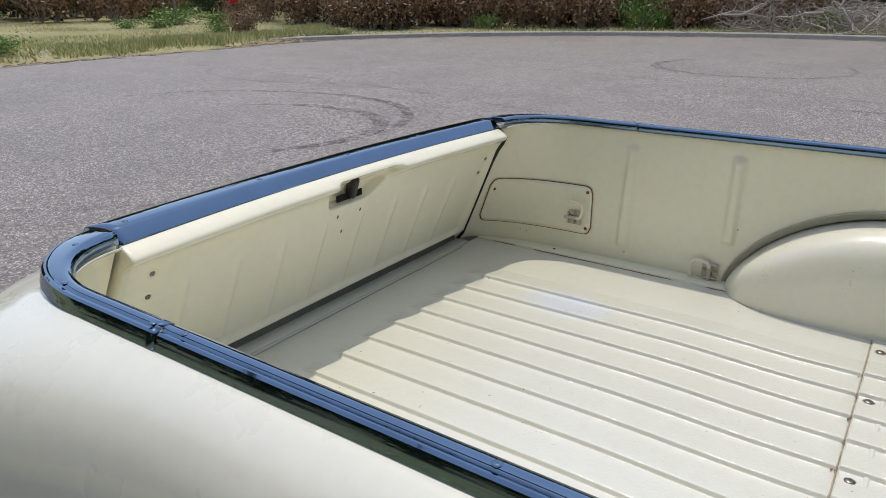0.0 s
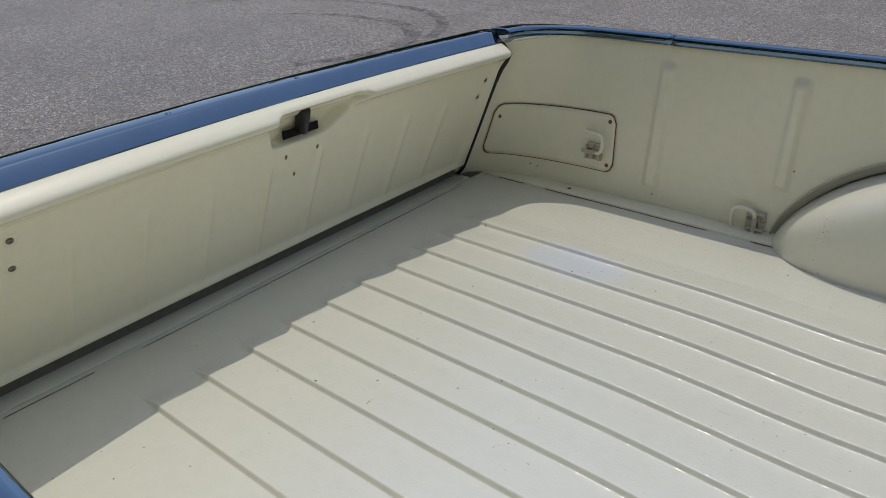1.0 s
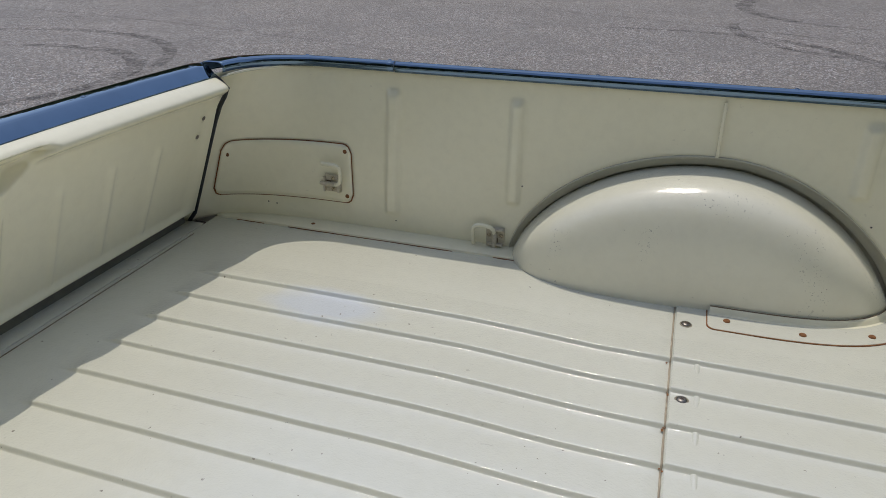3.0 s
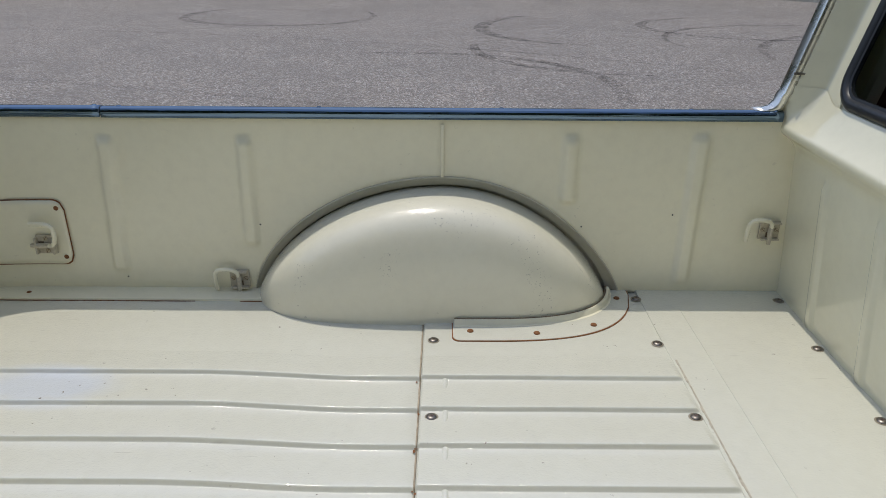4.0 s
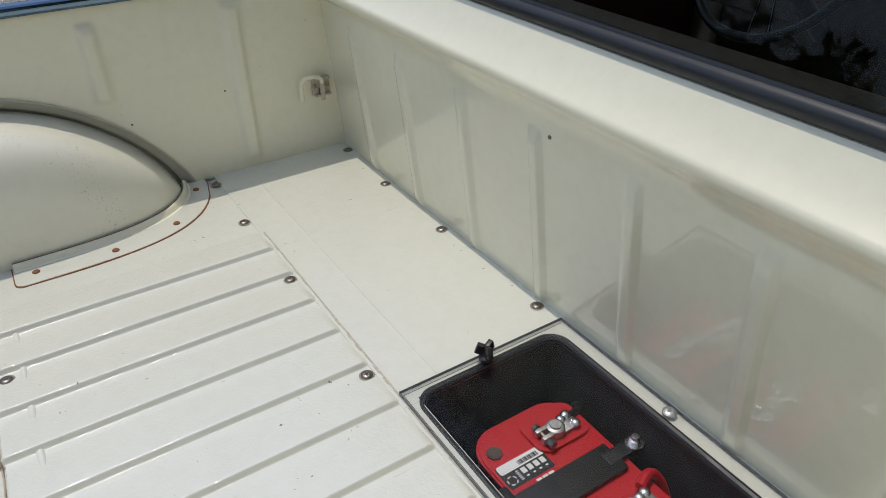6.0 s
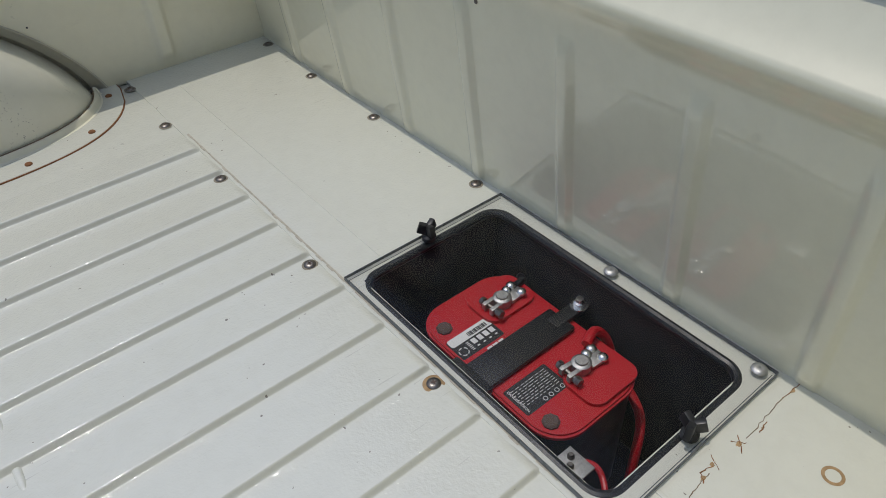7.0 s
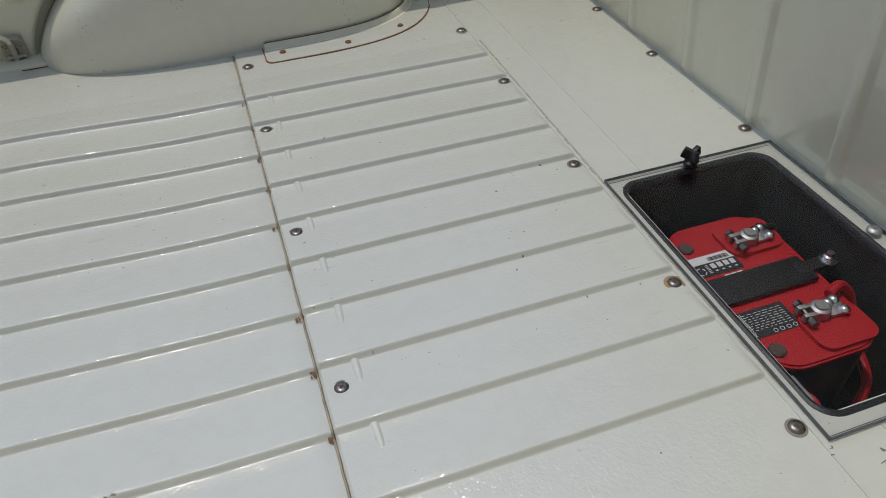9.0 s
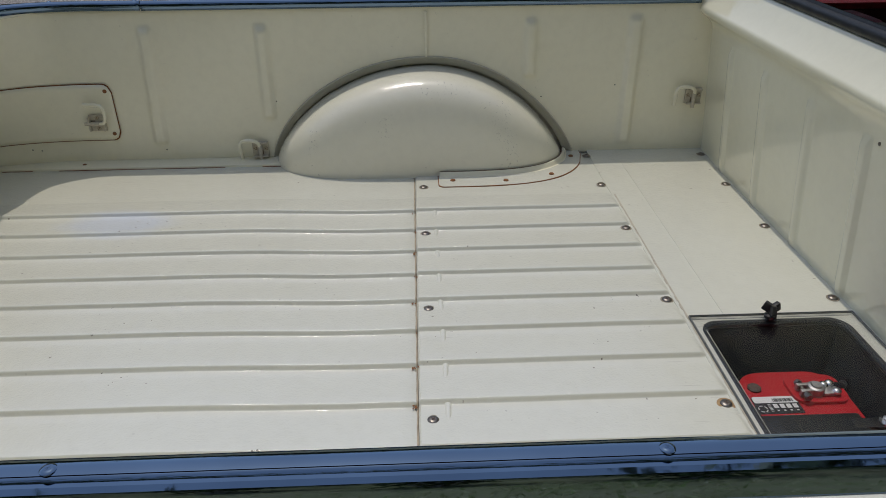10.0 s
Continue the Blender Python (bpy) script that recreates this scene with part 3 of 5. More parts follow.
rows = []
ys = [-0.675 + 0.0075 * k for k in range(76)] + [-0.1095 + 0.0042 * k for k in range(72)] + [0.195 + 0.0075 * k for k in range(65)]
zs = [0.046 + 0.0064 * k for k in range(42)] + [0.314 + 0.0035 * k for k in range(20)] + [0.384]
for y in ys:
    row = []
    for z in zs:
        lim = 0.673 - 0.050 * (z / 0.43)
        yy = y * lim / 0.675
        row.append((gate_point(yy, z), yy, z))
    x, yy = row[0][0], row[0][1]
    row = [(x - 0.044, yy, -0.04), (x - 0.042, yy, 0.004), (x - 0.040, yy, 0.020), (x - 0.034, yy, 0.029), (x - 0.022, yy, 0.034), (x - 0.008, yy, 0.0375), (x - 0.0015, yy, 0.0415)] + row
    x, yy = row[-1][0], row[-1][1]
    dip = gate_point(yy, 0.384) - (TAIL_B + (TAIL_T - TAIL_B) * 0.384 / 0.39 + bow(yy) * 0.7 * 0.985 + 0.022)
    dip = min(0.0, dip)
    x0 = x - dip
    row += [(x + 0.0005 - 0.18 * dip, yy, 0.3875 - 0.05 * dip), (x0 - 0.001 + 0.38 * dip, yy, 0.3915 - 0.06 * dip), (x0 - 0.005 + 0.15 * dip, yy, 0.3952 - 0.06 * dip), (x0 - 0.012, yy, 0.4005), (x0 - 0.021, yy, 0.4058), (x0 - 0.032, yy, 0.4105), (x0 - 0.046, yy, 0.414), (x0 - 0.07, yy, 0.416)]
    rows.append(row)
rows = [[(x - 0.06, y, z) for x, y, z in rows[0]], [(x - 0.004, y - 0.002, z) for x, y, z in rows[0]]] + rows + [[(x - 0.004, y + 0.002, z) for x, y, z in rows[-1]], [(x - 0.06, y, z) for x, y, z in rows[-1]]]
grid(bm, rows)
gate = part("tailgate", bm, CREAM, truck, "closed cream tailgate with pressed ribs and a recessed latch", angle=60)
# its outer skin
bm = bmesh.new()
rows = []
for y in [-0.63 + 0.06 * k for k in range(22)]:
    b = bow(y)
    rows.append([(-1.10 + b - o, y, z) for o, z in ((0.05, 0.41), (0.085, 0.395), (0.11, 0.36), (0.15, 0.28), (0.20, 0.12), (0.23, 0.0), (0.22, -0.15), (0.20, -0.16))])
grid(bm, rows)
solid(part("outer_skin", bm, BODY_PAINT, gate), 0.002)
bm = bmesh.new()
box(bm, -1.37, -1.34, -0.72, 0.72, -0.22, 0.05)
box(bm, -1.345, -1.285, -0.75, 0.75, -0.06, -0.03)
part("rear_crossmember", bm, DARK_TRIM, truck, smooth=False)
# dark strip added for the deep shade between gate and sill
bm = bmesh.new()
box(bm, -1.300, -1.2835, -0.665, 0.665, -0.01, 0.0345, 0.003)
part("foot_shade", bm, plain("grey_shade", (0.15, 0.15, 0.13), 0.7, 0.0, 0.4, 50.0, 0.2), gate, "dark grey strip standing in for shade along the tailgate's foot")
# black tubes along the gaps at the tailgate's ends
for s in (1, -1):
    bm = bmesh.new()
    tube(bm, [(-1.285, s * 0.684, 0.0)] + [(TAIL_B + (TAIL_T - TAIL_B) * z / 0.39 - (0.003 if s > 0 else 0.05) + 0.012 * smoothstep(0.32, 0.386, z), s * (0.6815 - 0.050 * z / 0.43 + 0.0012 * math.sin(19 * z)), z) for z in (0.03, 0.10, 0.17, 0.24, 0.30, 0.34, 0.365, 0.385)] + [(-1.090 - (0 if s > 0 else 0.05), s * 0.636, 0.402), (-1.112 - (0 if s > 0 else 0.04), s * 0.635, 0.420)], 0.0055, 8)
    part("gap_tube", bm, RUBBER, gate, "black tube along the tailgate gap")
# chrome cap
bm = bmesh.new()
path = [(-1.124 + bow(y) * 0.8, y) for y in [tail_w - 0.0254 * k for k in range(51)]]
GATE_CAP = [(-0.0285, -0.0335), (-0.0305, -0.0310), (-0.0303, -0.0280), (-0.0280, -0.0245), (-0.0110, -0.0070), (-0.0085, -0.0052), (-0.0045, -0.0042), (0.0, -0.0036), (0.016, -0.0030), (0.030, -0.0038), (0.042, -0.0058), (0.052, -0.0088), (0.057, -0.0125), (0.062, -0.030), (0.058, -0.032)]
sweep(bm, path, [(o, 0.4415 + z) for o, z in GATE_CAP])
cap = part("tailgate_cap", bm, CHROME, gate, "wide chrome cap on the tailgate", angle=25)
solid(cap, 0.0012, 0.0)
for y in (-0.59, -0.262, 0.024, 0.30, 0.60):
    place("screw", CAP_SCREW, gate, pose(-1.130 + bow(y) * 0.8, y, 0.4384, 0, 2, 0))

# ---------------------------------------------------------------- body
BODY = [(0.008, 0.419), (0.0155, 0.413), (0.0185, 0.4135), (0.028, 0.4105), (0.047, 0.403), (0.077, 0.383), (0.106, 0.340), (0.125, 0.272), (0.138, 0.16), (0.142, 0.0), (0.135, -0.12), (0.12, -0.24), (0.10, -0.30), (0.07, -0.31)]
for s in (1, -1):
    pts = rail_path(s, 0.04)

    def quarter(f):
        g = smoothstep(0.55, 0.9, f)
        return [((o + g * 1.2 * max(0.0, o - 0.03)) * s, z) for o, z in BODY]
    bm = bmesh.new()
    sweep(bm, pts, quarter)
    solid(part("quarter_panel", bm, BODY_PAINT, truck, "smooth glossy cream rear fender", angle=50), 0.002)


# ---------------------------------------------------------------- bed fittings
def cross_slot(mesh):
    """The slots, built last, are dark."""
    mesh.materials.append(DARK_TRIM)
    for f in mesh.polygons[len(mesh.polygons) - 12:]:
        f.material_index = 1
    return mesh


WELL_SCREW = cross_slot(mesh_of("screw", pan_screw(0.0096, 0.0040), STEEL))


def washer_mesh(r, h, material, name, hole=0.0):
    bm = bmesh.new()
    if hole:
        lathe(bm, [(r, 0.0), (r * 0.95, h), (hole * 1.05, h), (hole, 0.0)], 24)
    else:
        lathe(bm, [(r, 0.0), (r * 0.93, h), (r * 0.5, h * 1.1), (0, h * 1.1)], 20)
    return mesh_of(name, bm, material)


DIMPLE = washer_mesh(0.0125, 0.0005, CREAM, "dimple")
GRIME = washer_mesh(0.0125, 0.0005, plain("grime", (0.33, 0.29, 0.22), 0.8, 0.0, 0.6, 200.0, 0.3), "grime_ring")
STAIN = washer_mesh(0.0145, 0.0004, RUST_STAIN, "rust_ring")
PALE_RING = washer_mesh(0.0125, 0.0003, RUST_STAIN, "rust_ring", 0.0085)


def floor_screw(parent, x, y, z, rusty=False):
    screw = place("screw", WELL_SCREW, parent, pose(x, y, z + 0.0008, 4 * math.sin(91 * x + 7 * y), 3 * math.cos(50 * y), 400 * (x + y)))
    place("rust_ring" if rusty else "grime_ring", STAIN if rusty else GRIME, parent, pose(x, y, z + 0.0004, 0, 0, 300 * y))
    return screw


for y in (0.562, 0.305, 0.0, -0.305, -0.562):
    floor_screw(front_floor, 0.0, y, 0.004)
for y, r in ((0.553, False), (0.309, False), (0.008, False), (-0.290, True), (-0.534, False)):
    floor_screw(front_floor, 0.466, y, 0.0045, r)
for x, y in ((0.799, 0.743), (0.790, 0.535), (0.789, 0.299), (0.790, -0.004), (0.469, 0.748), (0.469, -0.748)):
    floor_screw(front_plate, x, y, 0.006)

# pressed marks behind the seam, one to each channel
bm = bmesh.new()
tube(bm, [(0, 0.024, 0), (0, 0.016, 0), (0, -0.010, 0), (0, -0.018, 0), (0, -0.022, 0)], [0.0052, 0.0052, 0.0048, 0.0036, 0.0012], 12)
bmesh.ops.scale(bm, vec=(1, 1, 0.62), verts=bm.verts)
MARK = mesh_of("pressed_mark", bm, FLOOR_PAINT)
for k in range(10):
    place("pressed_mark", MARK, front_floor, pose(0.0240, rib_y(k, 0.024) - 0.020, 0.0036, 0, 0, 2 * math.sin(5 * k)))

# dirt and rust along the seam
rng = random.Random(4)
bm = bmesh.new()
line = []
for r in RIB_ROWS:
    y = row_y(r, -0.0240)
    if abs(y) < 0.66:
        line.append((-0.0240 + 0.0008 * noise.noise((y * 40, 0, 0)), y, r[2] + wobble(-0.024, y) - 0.0011))
tube(bm, line, [0.0016 + 0.0007 * noise.noise((p[1] * 25, 3, 0)) for p in line], 6)
tagged(part("seam_grime", bm, plain("brown_dirt", (0.50, 0.42, 0.31), 0.9, 0.0, 0.9, 45.0, 0.4), rear_floor, "brown dirt caught in the floor seam", smooth=False), kind="stuff")
bm = bmesh.new()
for k in range(10):
    y = rib_y(k, -0.03)
    for i in range(5):
        a, b = rng.uniform(-0.006, 0.004), rng.uniform(-0.009, 0.009)
        bmesh.ops.create_icosphere(bm, subdivisions=1, radius=rng.uniform(0.0010, 0.0026), matrix=Matrix.Translation((-0.026 + a, y + b, 0.002)) @ Matrix.Diagonal((1, 1.8, 0.35, 1)))
tagged(part("seam_rust", bm, RUST, rear_floor, "rust blooming where ribs meet the seam"), kind="stuff")
# caulk along the front end of the ribbed panel, and the rear crack
bm = bmesh.new()
for k in range(64):
    y = 0.49 - 0.0152 * k
    box(bm, 0.484 + rng.uniform(-0.0015, 0.001), 0.4872, y - 0.0165, y, 0.004, 0.0066 + rng.uniform(0, 0.0008))
tagged(part("caulk_line", bm, plain("old_caulk", (0.55, 0.50, 0.40), 0.8, 0.0, 0.6, 120.0, 0.4), front_plate, smooth=False), kind="stuff")
bm = bmesh.new()
for k in range(120):
    y = 0.62 - 0.0104 * k
    if noise.noise((y * 6, 0, 3)) > -0.18:
        box(bm, -1.2235, -1.2235 + rng.uniform(0.0008, 0.0017), y - 0.0106, y, 0.0, wobble(-1.2235, y) + 0.0012)
tagged(part("rear_crack", bm, DIRT, rear_floor, "dirty gap along the rear sill", smooth=False), kind="stuff")
for s in (1, -1):
    bm = bmesh.new()
    for k in range(80):
        x = -1.22 + 0.0104 * k
        if noise.noise((x * 7, s, 8)) > -0.1:
            y0, y1 = sorted((s * 0.7345, s * (0.7345 - rng.uniform(0.001, 0.0022))))
            box(bm, x, x + 0.0106, y0, y1, 0.0, 0.0016)
    tagged(part("ledge_rust", bm, RUST, rear_floor, smooth=False), kind="stuff")

# cracked and rusted paint beside the battery
def crack(bm, a, b, steps, wander, w):
    p, out = Vector((*a, 0.0062)), []
    for k in range(steps + 1):
        f = k / steps
        q = Vector((a[0] + (b[0] - a[0]) * f, a[1] + (b[1] - a[1]) * f, 0.0062)) + Vector((rng.uniform(-1, 1), rng.uniform(-1, 1), 0)) * wander
        out.append(q)
    tube(bm, out, [w * rng.uniform(0.5, 1.3) for _ in out], 5)


bm = bmesh.new()
for a, b in (((0.806, -0.586), (0.772, -0.584)), ((0.727, -0.590), (0.706, -0.594)), ((0.686, -0.578), (0.668, -0.596)), ((0.684, -0.592), (0.672, -0.578)), ((0.640, -0.574), (0.630, -0.592)), ((0.630, -0.584), (0.612, -0.580)), ((0.612, -0.580), (0.604, -0.590))):
    crack(bm, a, b, 6, 0.0010, 0.0006)
tagged(part("rust_crack", bm, RUST, front_plate, "rusty cracks in the paint"), kind="stuff")
bm = bmesh.new()
for a, b in (((0.772, -0.584), (0.690, -0.588)), ((0.618, -0.586), (0.584, -0.590)), ((0.584, -0.590), (0.520, -0.600))):
    crack(bm, a, b, 12, 0.0014, 0.00055)
tagged(part("dark_crack", bm, DIRT, front_plate, "dark cracks in the paint"), kind="stuff")
for x, y, r in ((0.790, -0.586, 0.006), (0.716, -0.592, 0.004), (0.677, -0.587, 0.007), (0.630, -0.583, 0.007), (0.608, -0.586, 0.006)):
    bm = bmesh.new()
    plate(bm, [(x + r * rng.uniform(0.2, 1.0) * math.cos(k * 0.4833), y + 0.5 * r * rng.uniform(0.2, 1.0) * math.sin(k * 0.4833)) for k in range(13)], 0.006, 0.0065)
    part("rust_spot", bm, RUST_STAIN, front_plate, "orange spot of rust", smooth=False)
place("rust_ring", PALE_RING, front_plate, pose(0.718, -0.676, 0.0062), "pale ring of rust")

# bolts of the wheel housing flanges
RUSTY_BOLT = mesh_of("bolt", pan_screw(0.0070, 0.0036), RUST)
for s in (1, -1):
    for x, y in ((0.078, 0.597), (0.219, 0.590), (0.347, 0.626), (0.424, 0.750)):
        place("bolt", RUSTY_BOLT, truck, pose(x, s * y, 0.0064, 0, 0, 500 * x), "rusty bolt head")


# tie-down hooks
# brownish worn paint; on the base plates its darkness stands for the hooks' shadows
WORN_SHADED = plain("worn_shaded_paint", (0.60, 0.545, 0.43), 0.45, 0.0, 0.5, 200.0, 0.3)
DULL_BRASS = plain("dull_brass", (0.52, 0.46, 0.35), 0.4, 0.7, 0.5, 200.0, 0.2)
def tie_down(m, label):
    """x along the wall, y out of it, z up."""
    bm = bmesh.new()
    box(bm, -0.003, 0.043, 0.0, 0.005, -0.023, 0.021, 0.0014)
    for z in (-0.021, 0.018):
        box(bm, 0.001, 0.041, 0.004, 0.016, z - 0.0022, z + 0.0022, 0.0010)
    base = part("tie_down", bm, WORN_SHADED, truck, label)
    base.matrix_basis = m

    def sub(name, bm, mat):
        ob = part(name, bm, mat, None)
        ob.parent = base
        return ob
    bm = bmesh.new()
    tube(bm, [(-0.033, 0.011, -0.026), (-0.034, 0.015, -0.010), (-0.034, 0.017, 0.010), (-0.032, 0.018, 0.020), (-0.026, 0.018, 0.026), (-0.016, 0.018, 0.028), (-0.002, 0.018, 0.028), (0.011, 0.017, 0.025), (0.018, 0.015, 0.018), (0.020, 0.013, 0.008)], 0.0052, 10)
    sub("hook", bm, CREAM)
    bm = bmesh.new()
    tube(bm, [(0.020, 0.012, 0.012), (0.020, 0.012, -0.012), (0.020, 0.012, -0.033)], [0.0062, 0.0062, 0.0046], 12)
    sub("pin", bm, WORN_SHADED)
    # thin dark plate painted in for the shade behind the pin
    bm = bmesh.new()
    box(bm, 0.0125, 0.0275, 0.0048, 0.0058, -0.018, -0.006)
    sub("slot", bm, DIRT)
    for x in (0.0045, 0.0355):
        bm = bmesh.new()
        lathe(bm, [(0.0056, 0), (0.0048, 0.0026), (0, 0.0032)], 14)
        ob = sub("screw", bm, DULL_BRASS)
        ob.matrix_basis = pose(x, 0.005, 0.0, -90, 35, 0)
        bm = bmesh.new()
        box(bm, -0.0050, 0.0050, -0.0007, 0.0007, 0.0020, 0.0034)
        ob = sub("screw_slot", bm, DIRT)
        ob.matrix_basis = pose(x, 0.005, 0.0, -90, 35, 0)
    return base


def on_wall(x, z, s, roll=0):
    return pose(x, s * (SIDE_Y - 0.0015), z, 0, 0, 180 if s > 0 else 0) @ pose(0, 0, 0, 0, roll, 0) @ Matrix.Diagonal((-1 if s > 0 else 1, 1, 1, 1))


for s in (1, -1):
    tie_down(on_wall(-0.480, 0.036, s), "cream-painted folding tie-down hook near the floor")
    tie_down(on_wall(0.744, 0.168, s), "cream-painted folding tie-down hook beside the bulkhead")

# access panel in the far rear corner
side_lines = {}
for s in (1, -1):
    pts = wall_line(s)
    side_lines[s] = pts


def wall_point(x, z, s, off):
    """A point off the wall into the bed; x runs along the wall's foot."""
    pts = side_lines[s]
    i = min(range(len(pts) - 1), key=lambda i: abs(pts[i][0][0] - x))
    if pts[i][0][0] < x and i:
        i -= 1
    a, b = pts[i], pts[i + 1]
    f = (x - a[0][0]) / (b[0][0] - a[0][0])
    low = [p + f * (q - p) for p, q in zip(a[0], b[0])]
    top = [p + f * (q - p) for p, q in zip(a[1], b[1])]
    g = z / 0.42
    d = Vector((b[0][0] - a[0][0], b[0][1] - a[0][1])).normalized()
    nx, ny = (d.y, -d.x) if s < 0 else (-d.y, d.x)
    if ny * s > 0:
        nx, ny = -nx, -ny
    return (low[0] + g * (top[0] - low[0]) + off * nx, low[1] + g * (top[1] - low[1]) + off * ny, z)


def panel_rows(grow, off, s=1):
    x0, x1, z0, z1, r = -1.252 - grow, -0.843 + grow, 0.070 - grow, 0.226 + grow, 0.024
    rows = []
    n = 60
    for k in range(n + 1):
        x = x0 + (x1 - x0) * k / n
        d = min(x - x0, x1 - x)
        cut = r - math.sqrt(max(0.0, r * r - (r - d) ** 2)) if d < r else 0.0
        rows.append([wall_point(x, z0 + cut + (z1 - z0 - 2 * cut) * j / 12, s, off) for j in range(13)])
    return rows


bm = bmesh.new()
grid(bm, panel_rows(0.0, 0.0050))
panel = part("access_panel", bm, CREAM, truck, "screwed cream access panel with rusty edges", angle=60)
solid(panel, 0.0022, 1.0)
bm = bmesh.new()
grid(bm, panel_rows(0.0028, 0.0030))
part("rust_edge", bm, RUST, panel, "dark rusty gap", angle=60)
PANEL_SCREW = mesh_of("screw", pan_screw(0.0055, 0.002), RUST)
for x, z in ((-0.858, 0.208), (-0.858, 0.088), (-1.235, 0.19)):
    place("screw", PANEL_SCREW, panel, Matrix.Translation(wall_point(x, z, 1, 0.0055)) @ pose(0, 0, 0, 90, 0, 0))
hook = tie_down(on_wall(-0.893, 0.142, 1, 0) @ pose(0, 0.005, 0, 0, 90, 0), "cream-painted tie-down hook folded on the access panel")
# small holes along the foot of the wall
for x, z in ((-1.10, 0.048), (-1.075, 0.044), (-0.725, 0.036), (-0.40, 0.17), (0.54, 0.20), (0.335, 0.17)):
    bm = bmesh.new()
    lathe(bm, [(0.0020, 0), (0.0016, 0.0008), (0, 0.0008)], 10, Matrix.Translation(wall_point(x, z, 1, 0.0012)) @ pose(0, 0, 0, 90, 0, 0))
    part("bolt_hole", bm, BLACK, truck, "small dark hole")
place("screw", PANEL_SCREW, truck, pose(-0.952, 0.762, 0.0066), "rusty screw in the floor ledge")
bm = bmesh.new()
lathe(bm, [(0.0036, 0), (0.0030, 0.0010), (0.0014, 0.0010), (0, -0.001)], 14, pose(0.7715, -0.024, 0.334, 0, -90, 0))
part("drain_hole", bm, STEEL, truck, "small hole in the bulkhead")

# ---------------------------------------------------------------- tailgate latch
LATCH = Vector((gate_point(0.005, 0.365), 0.005, 0.340))
bm = bmesh.new()
box(bm, LATCH.x + 0.001, LATCH.x + 0.0045, -0.036, 0.056, 0.330, 0.347, 0.001)
slot = part("latch_slot", bm, plain("slot_black", (0.004, 0.004, 0.004), 0.9, 0.0, 0.1), gate, "dark slot behind the latch")
bm = bmesh.new()
vs = []
for z, w, t in ((0.0, 0.0095, 0.010), (0.008, 0.011, 0.013), (0.03, 0.0125, 0.014), (0.046, 0.0145, 0.0145), (0.054, 0.0135, 0.013), (0.058, 0.009, 0.009)):
    vs.append([(x * t * 0.9, y * w * 0.8, z) for x, y in ((-1, -1), (-0.4, -1.05), (0.6, -0.9), (1, -0.5), (1.05, 0), (1, 0.5), (0.6, 0.9), (-0.4, 1.05), (-1, 1))])
grid(bm, vs, True)
bmesh.ops.contextual_create(bm, geom=[v for v in bm.verts if abs(v.co.z - 0.058) < 1e-5])
bmesh.ops.transform(bm, matrix=pose(LATCH.x + 0.012, 0.006, 0.337, 0, 16, 0), verts=bm.verts)
part("latch_handle", bm, BLACK, gate, "black tailgate latch handle", angle=40)
GATE_SCREW = cross_slot(mesh_of("screw", pan_screw(0.0058, 0.0022), STEEL))
GATE_HOLE = washer_mesh(0.006, 0.0006, DIRT, "hole")


def on_gate(y, z, off=0.002):
    """On the tailgate's face, z out of it."""
    dx = (gate_point(y, z + 0.01) - gate_point(y, z - 0.01)) / 0.02
    n = Vector((1, 0, -dx)).normalized()
    return Matrix.Translation(Vector((gate_point(y, z), y, z)) + n * off) @ n.to_track_quat("Z", "Y").to_matrix().to_4x4()


for y, z in ((-0.562, 0.332), (-0.564, 0.280), (0.606, 0.318), (0.600, 0.272)):
    place("screw", GATE_SCREW, gate, on_gate(y, z, 0.0012))
    place("dish", DIMPLE, gate, on_gate(y, z, 0.0002))
for y, z in ((-0.031, 0.292), (0.053, 0.291), (-0.001, 0.243)):
    place("hole", GATE_HOLE, gate, on_gate(y, z, 0.0006) @ Matrix.Diagonal((0.5, 0.95, 1, 1)), "rusty screw hole")

# ---------------------------------------------------------------- battery under its clear cover
bm = bmesh.new()
for x0, x1, y0, y1 in ((HX0 - 0.006, HX0, HY0 - 0.006, HY1 + 0.006), (HX1, HX1 + 0.006, HY0 - 0.006, HY1 + 0.006), (HX0, HX1, HY0 - 0.006, HY0), (HX0, HX1, HY1, HY1 + 0.006)):
    box(bm, x0, x1, y0, y1, -0.30, -0.0045)
box(bm, HX0 - 0.006, HX1 + 0.006, HY0 - 0.006, HY1 + 0.006, -0.31, -0.30)
part("battery_well", bm, plain("well_black", (0.016, 0.016, 0.018), 0.7, 0.0, 0.3, 40.0, 0.0), truck, "black box let into the bed floor", smooth=False)

cover = thing("battery_cover", "clear acrylic cover with black rubber edge trim over the battery", "cover", ((LX0 + LX1) / 2, (LY0 + LY1) / 2, 0.006))
bm = bmesh.new()
box(bm, LX0, LX1, LY0, LY1, 0.0082, 0.0125, 0.0008)
sheet = part("clear_sheet", bm, CLEAR, cover, "clear acrylic sheet")
EDGE = plain("acrylic_edge", (0.10, 0.11, 0.115), 0.25, 0.0, 0.3, 80.0, 0.1)
for x0, x1, y0, y1 in ((LX0 - 0.0006, LX0 + 0.0006, LY0, LY1), (LX1 - 0.0006, LX1 + 0.0006, LY0, LY1), (LX0, LX1, LY0 - 0.0006, LY0 + 0.0006), (LX0, LX1, LY1 - 0.0006, LY1 + 0.0006)):
    bm = bmesh.new()
    box(bm, x0, x1, y0, y1, 0.0078, 0.0128)
    part("sheet_edge", bm, EDGE, sheet, "dark sawn edge", smooth=False)
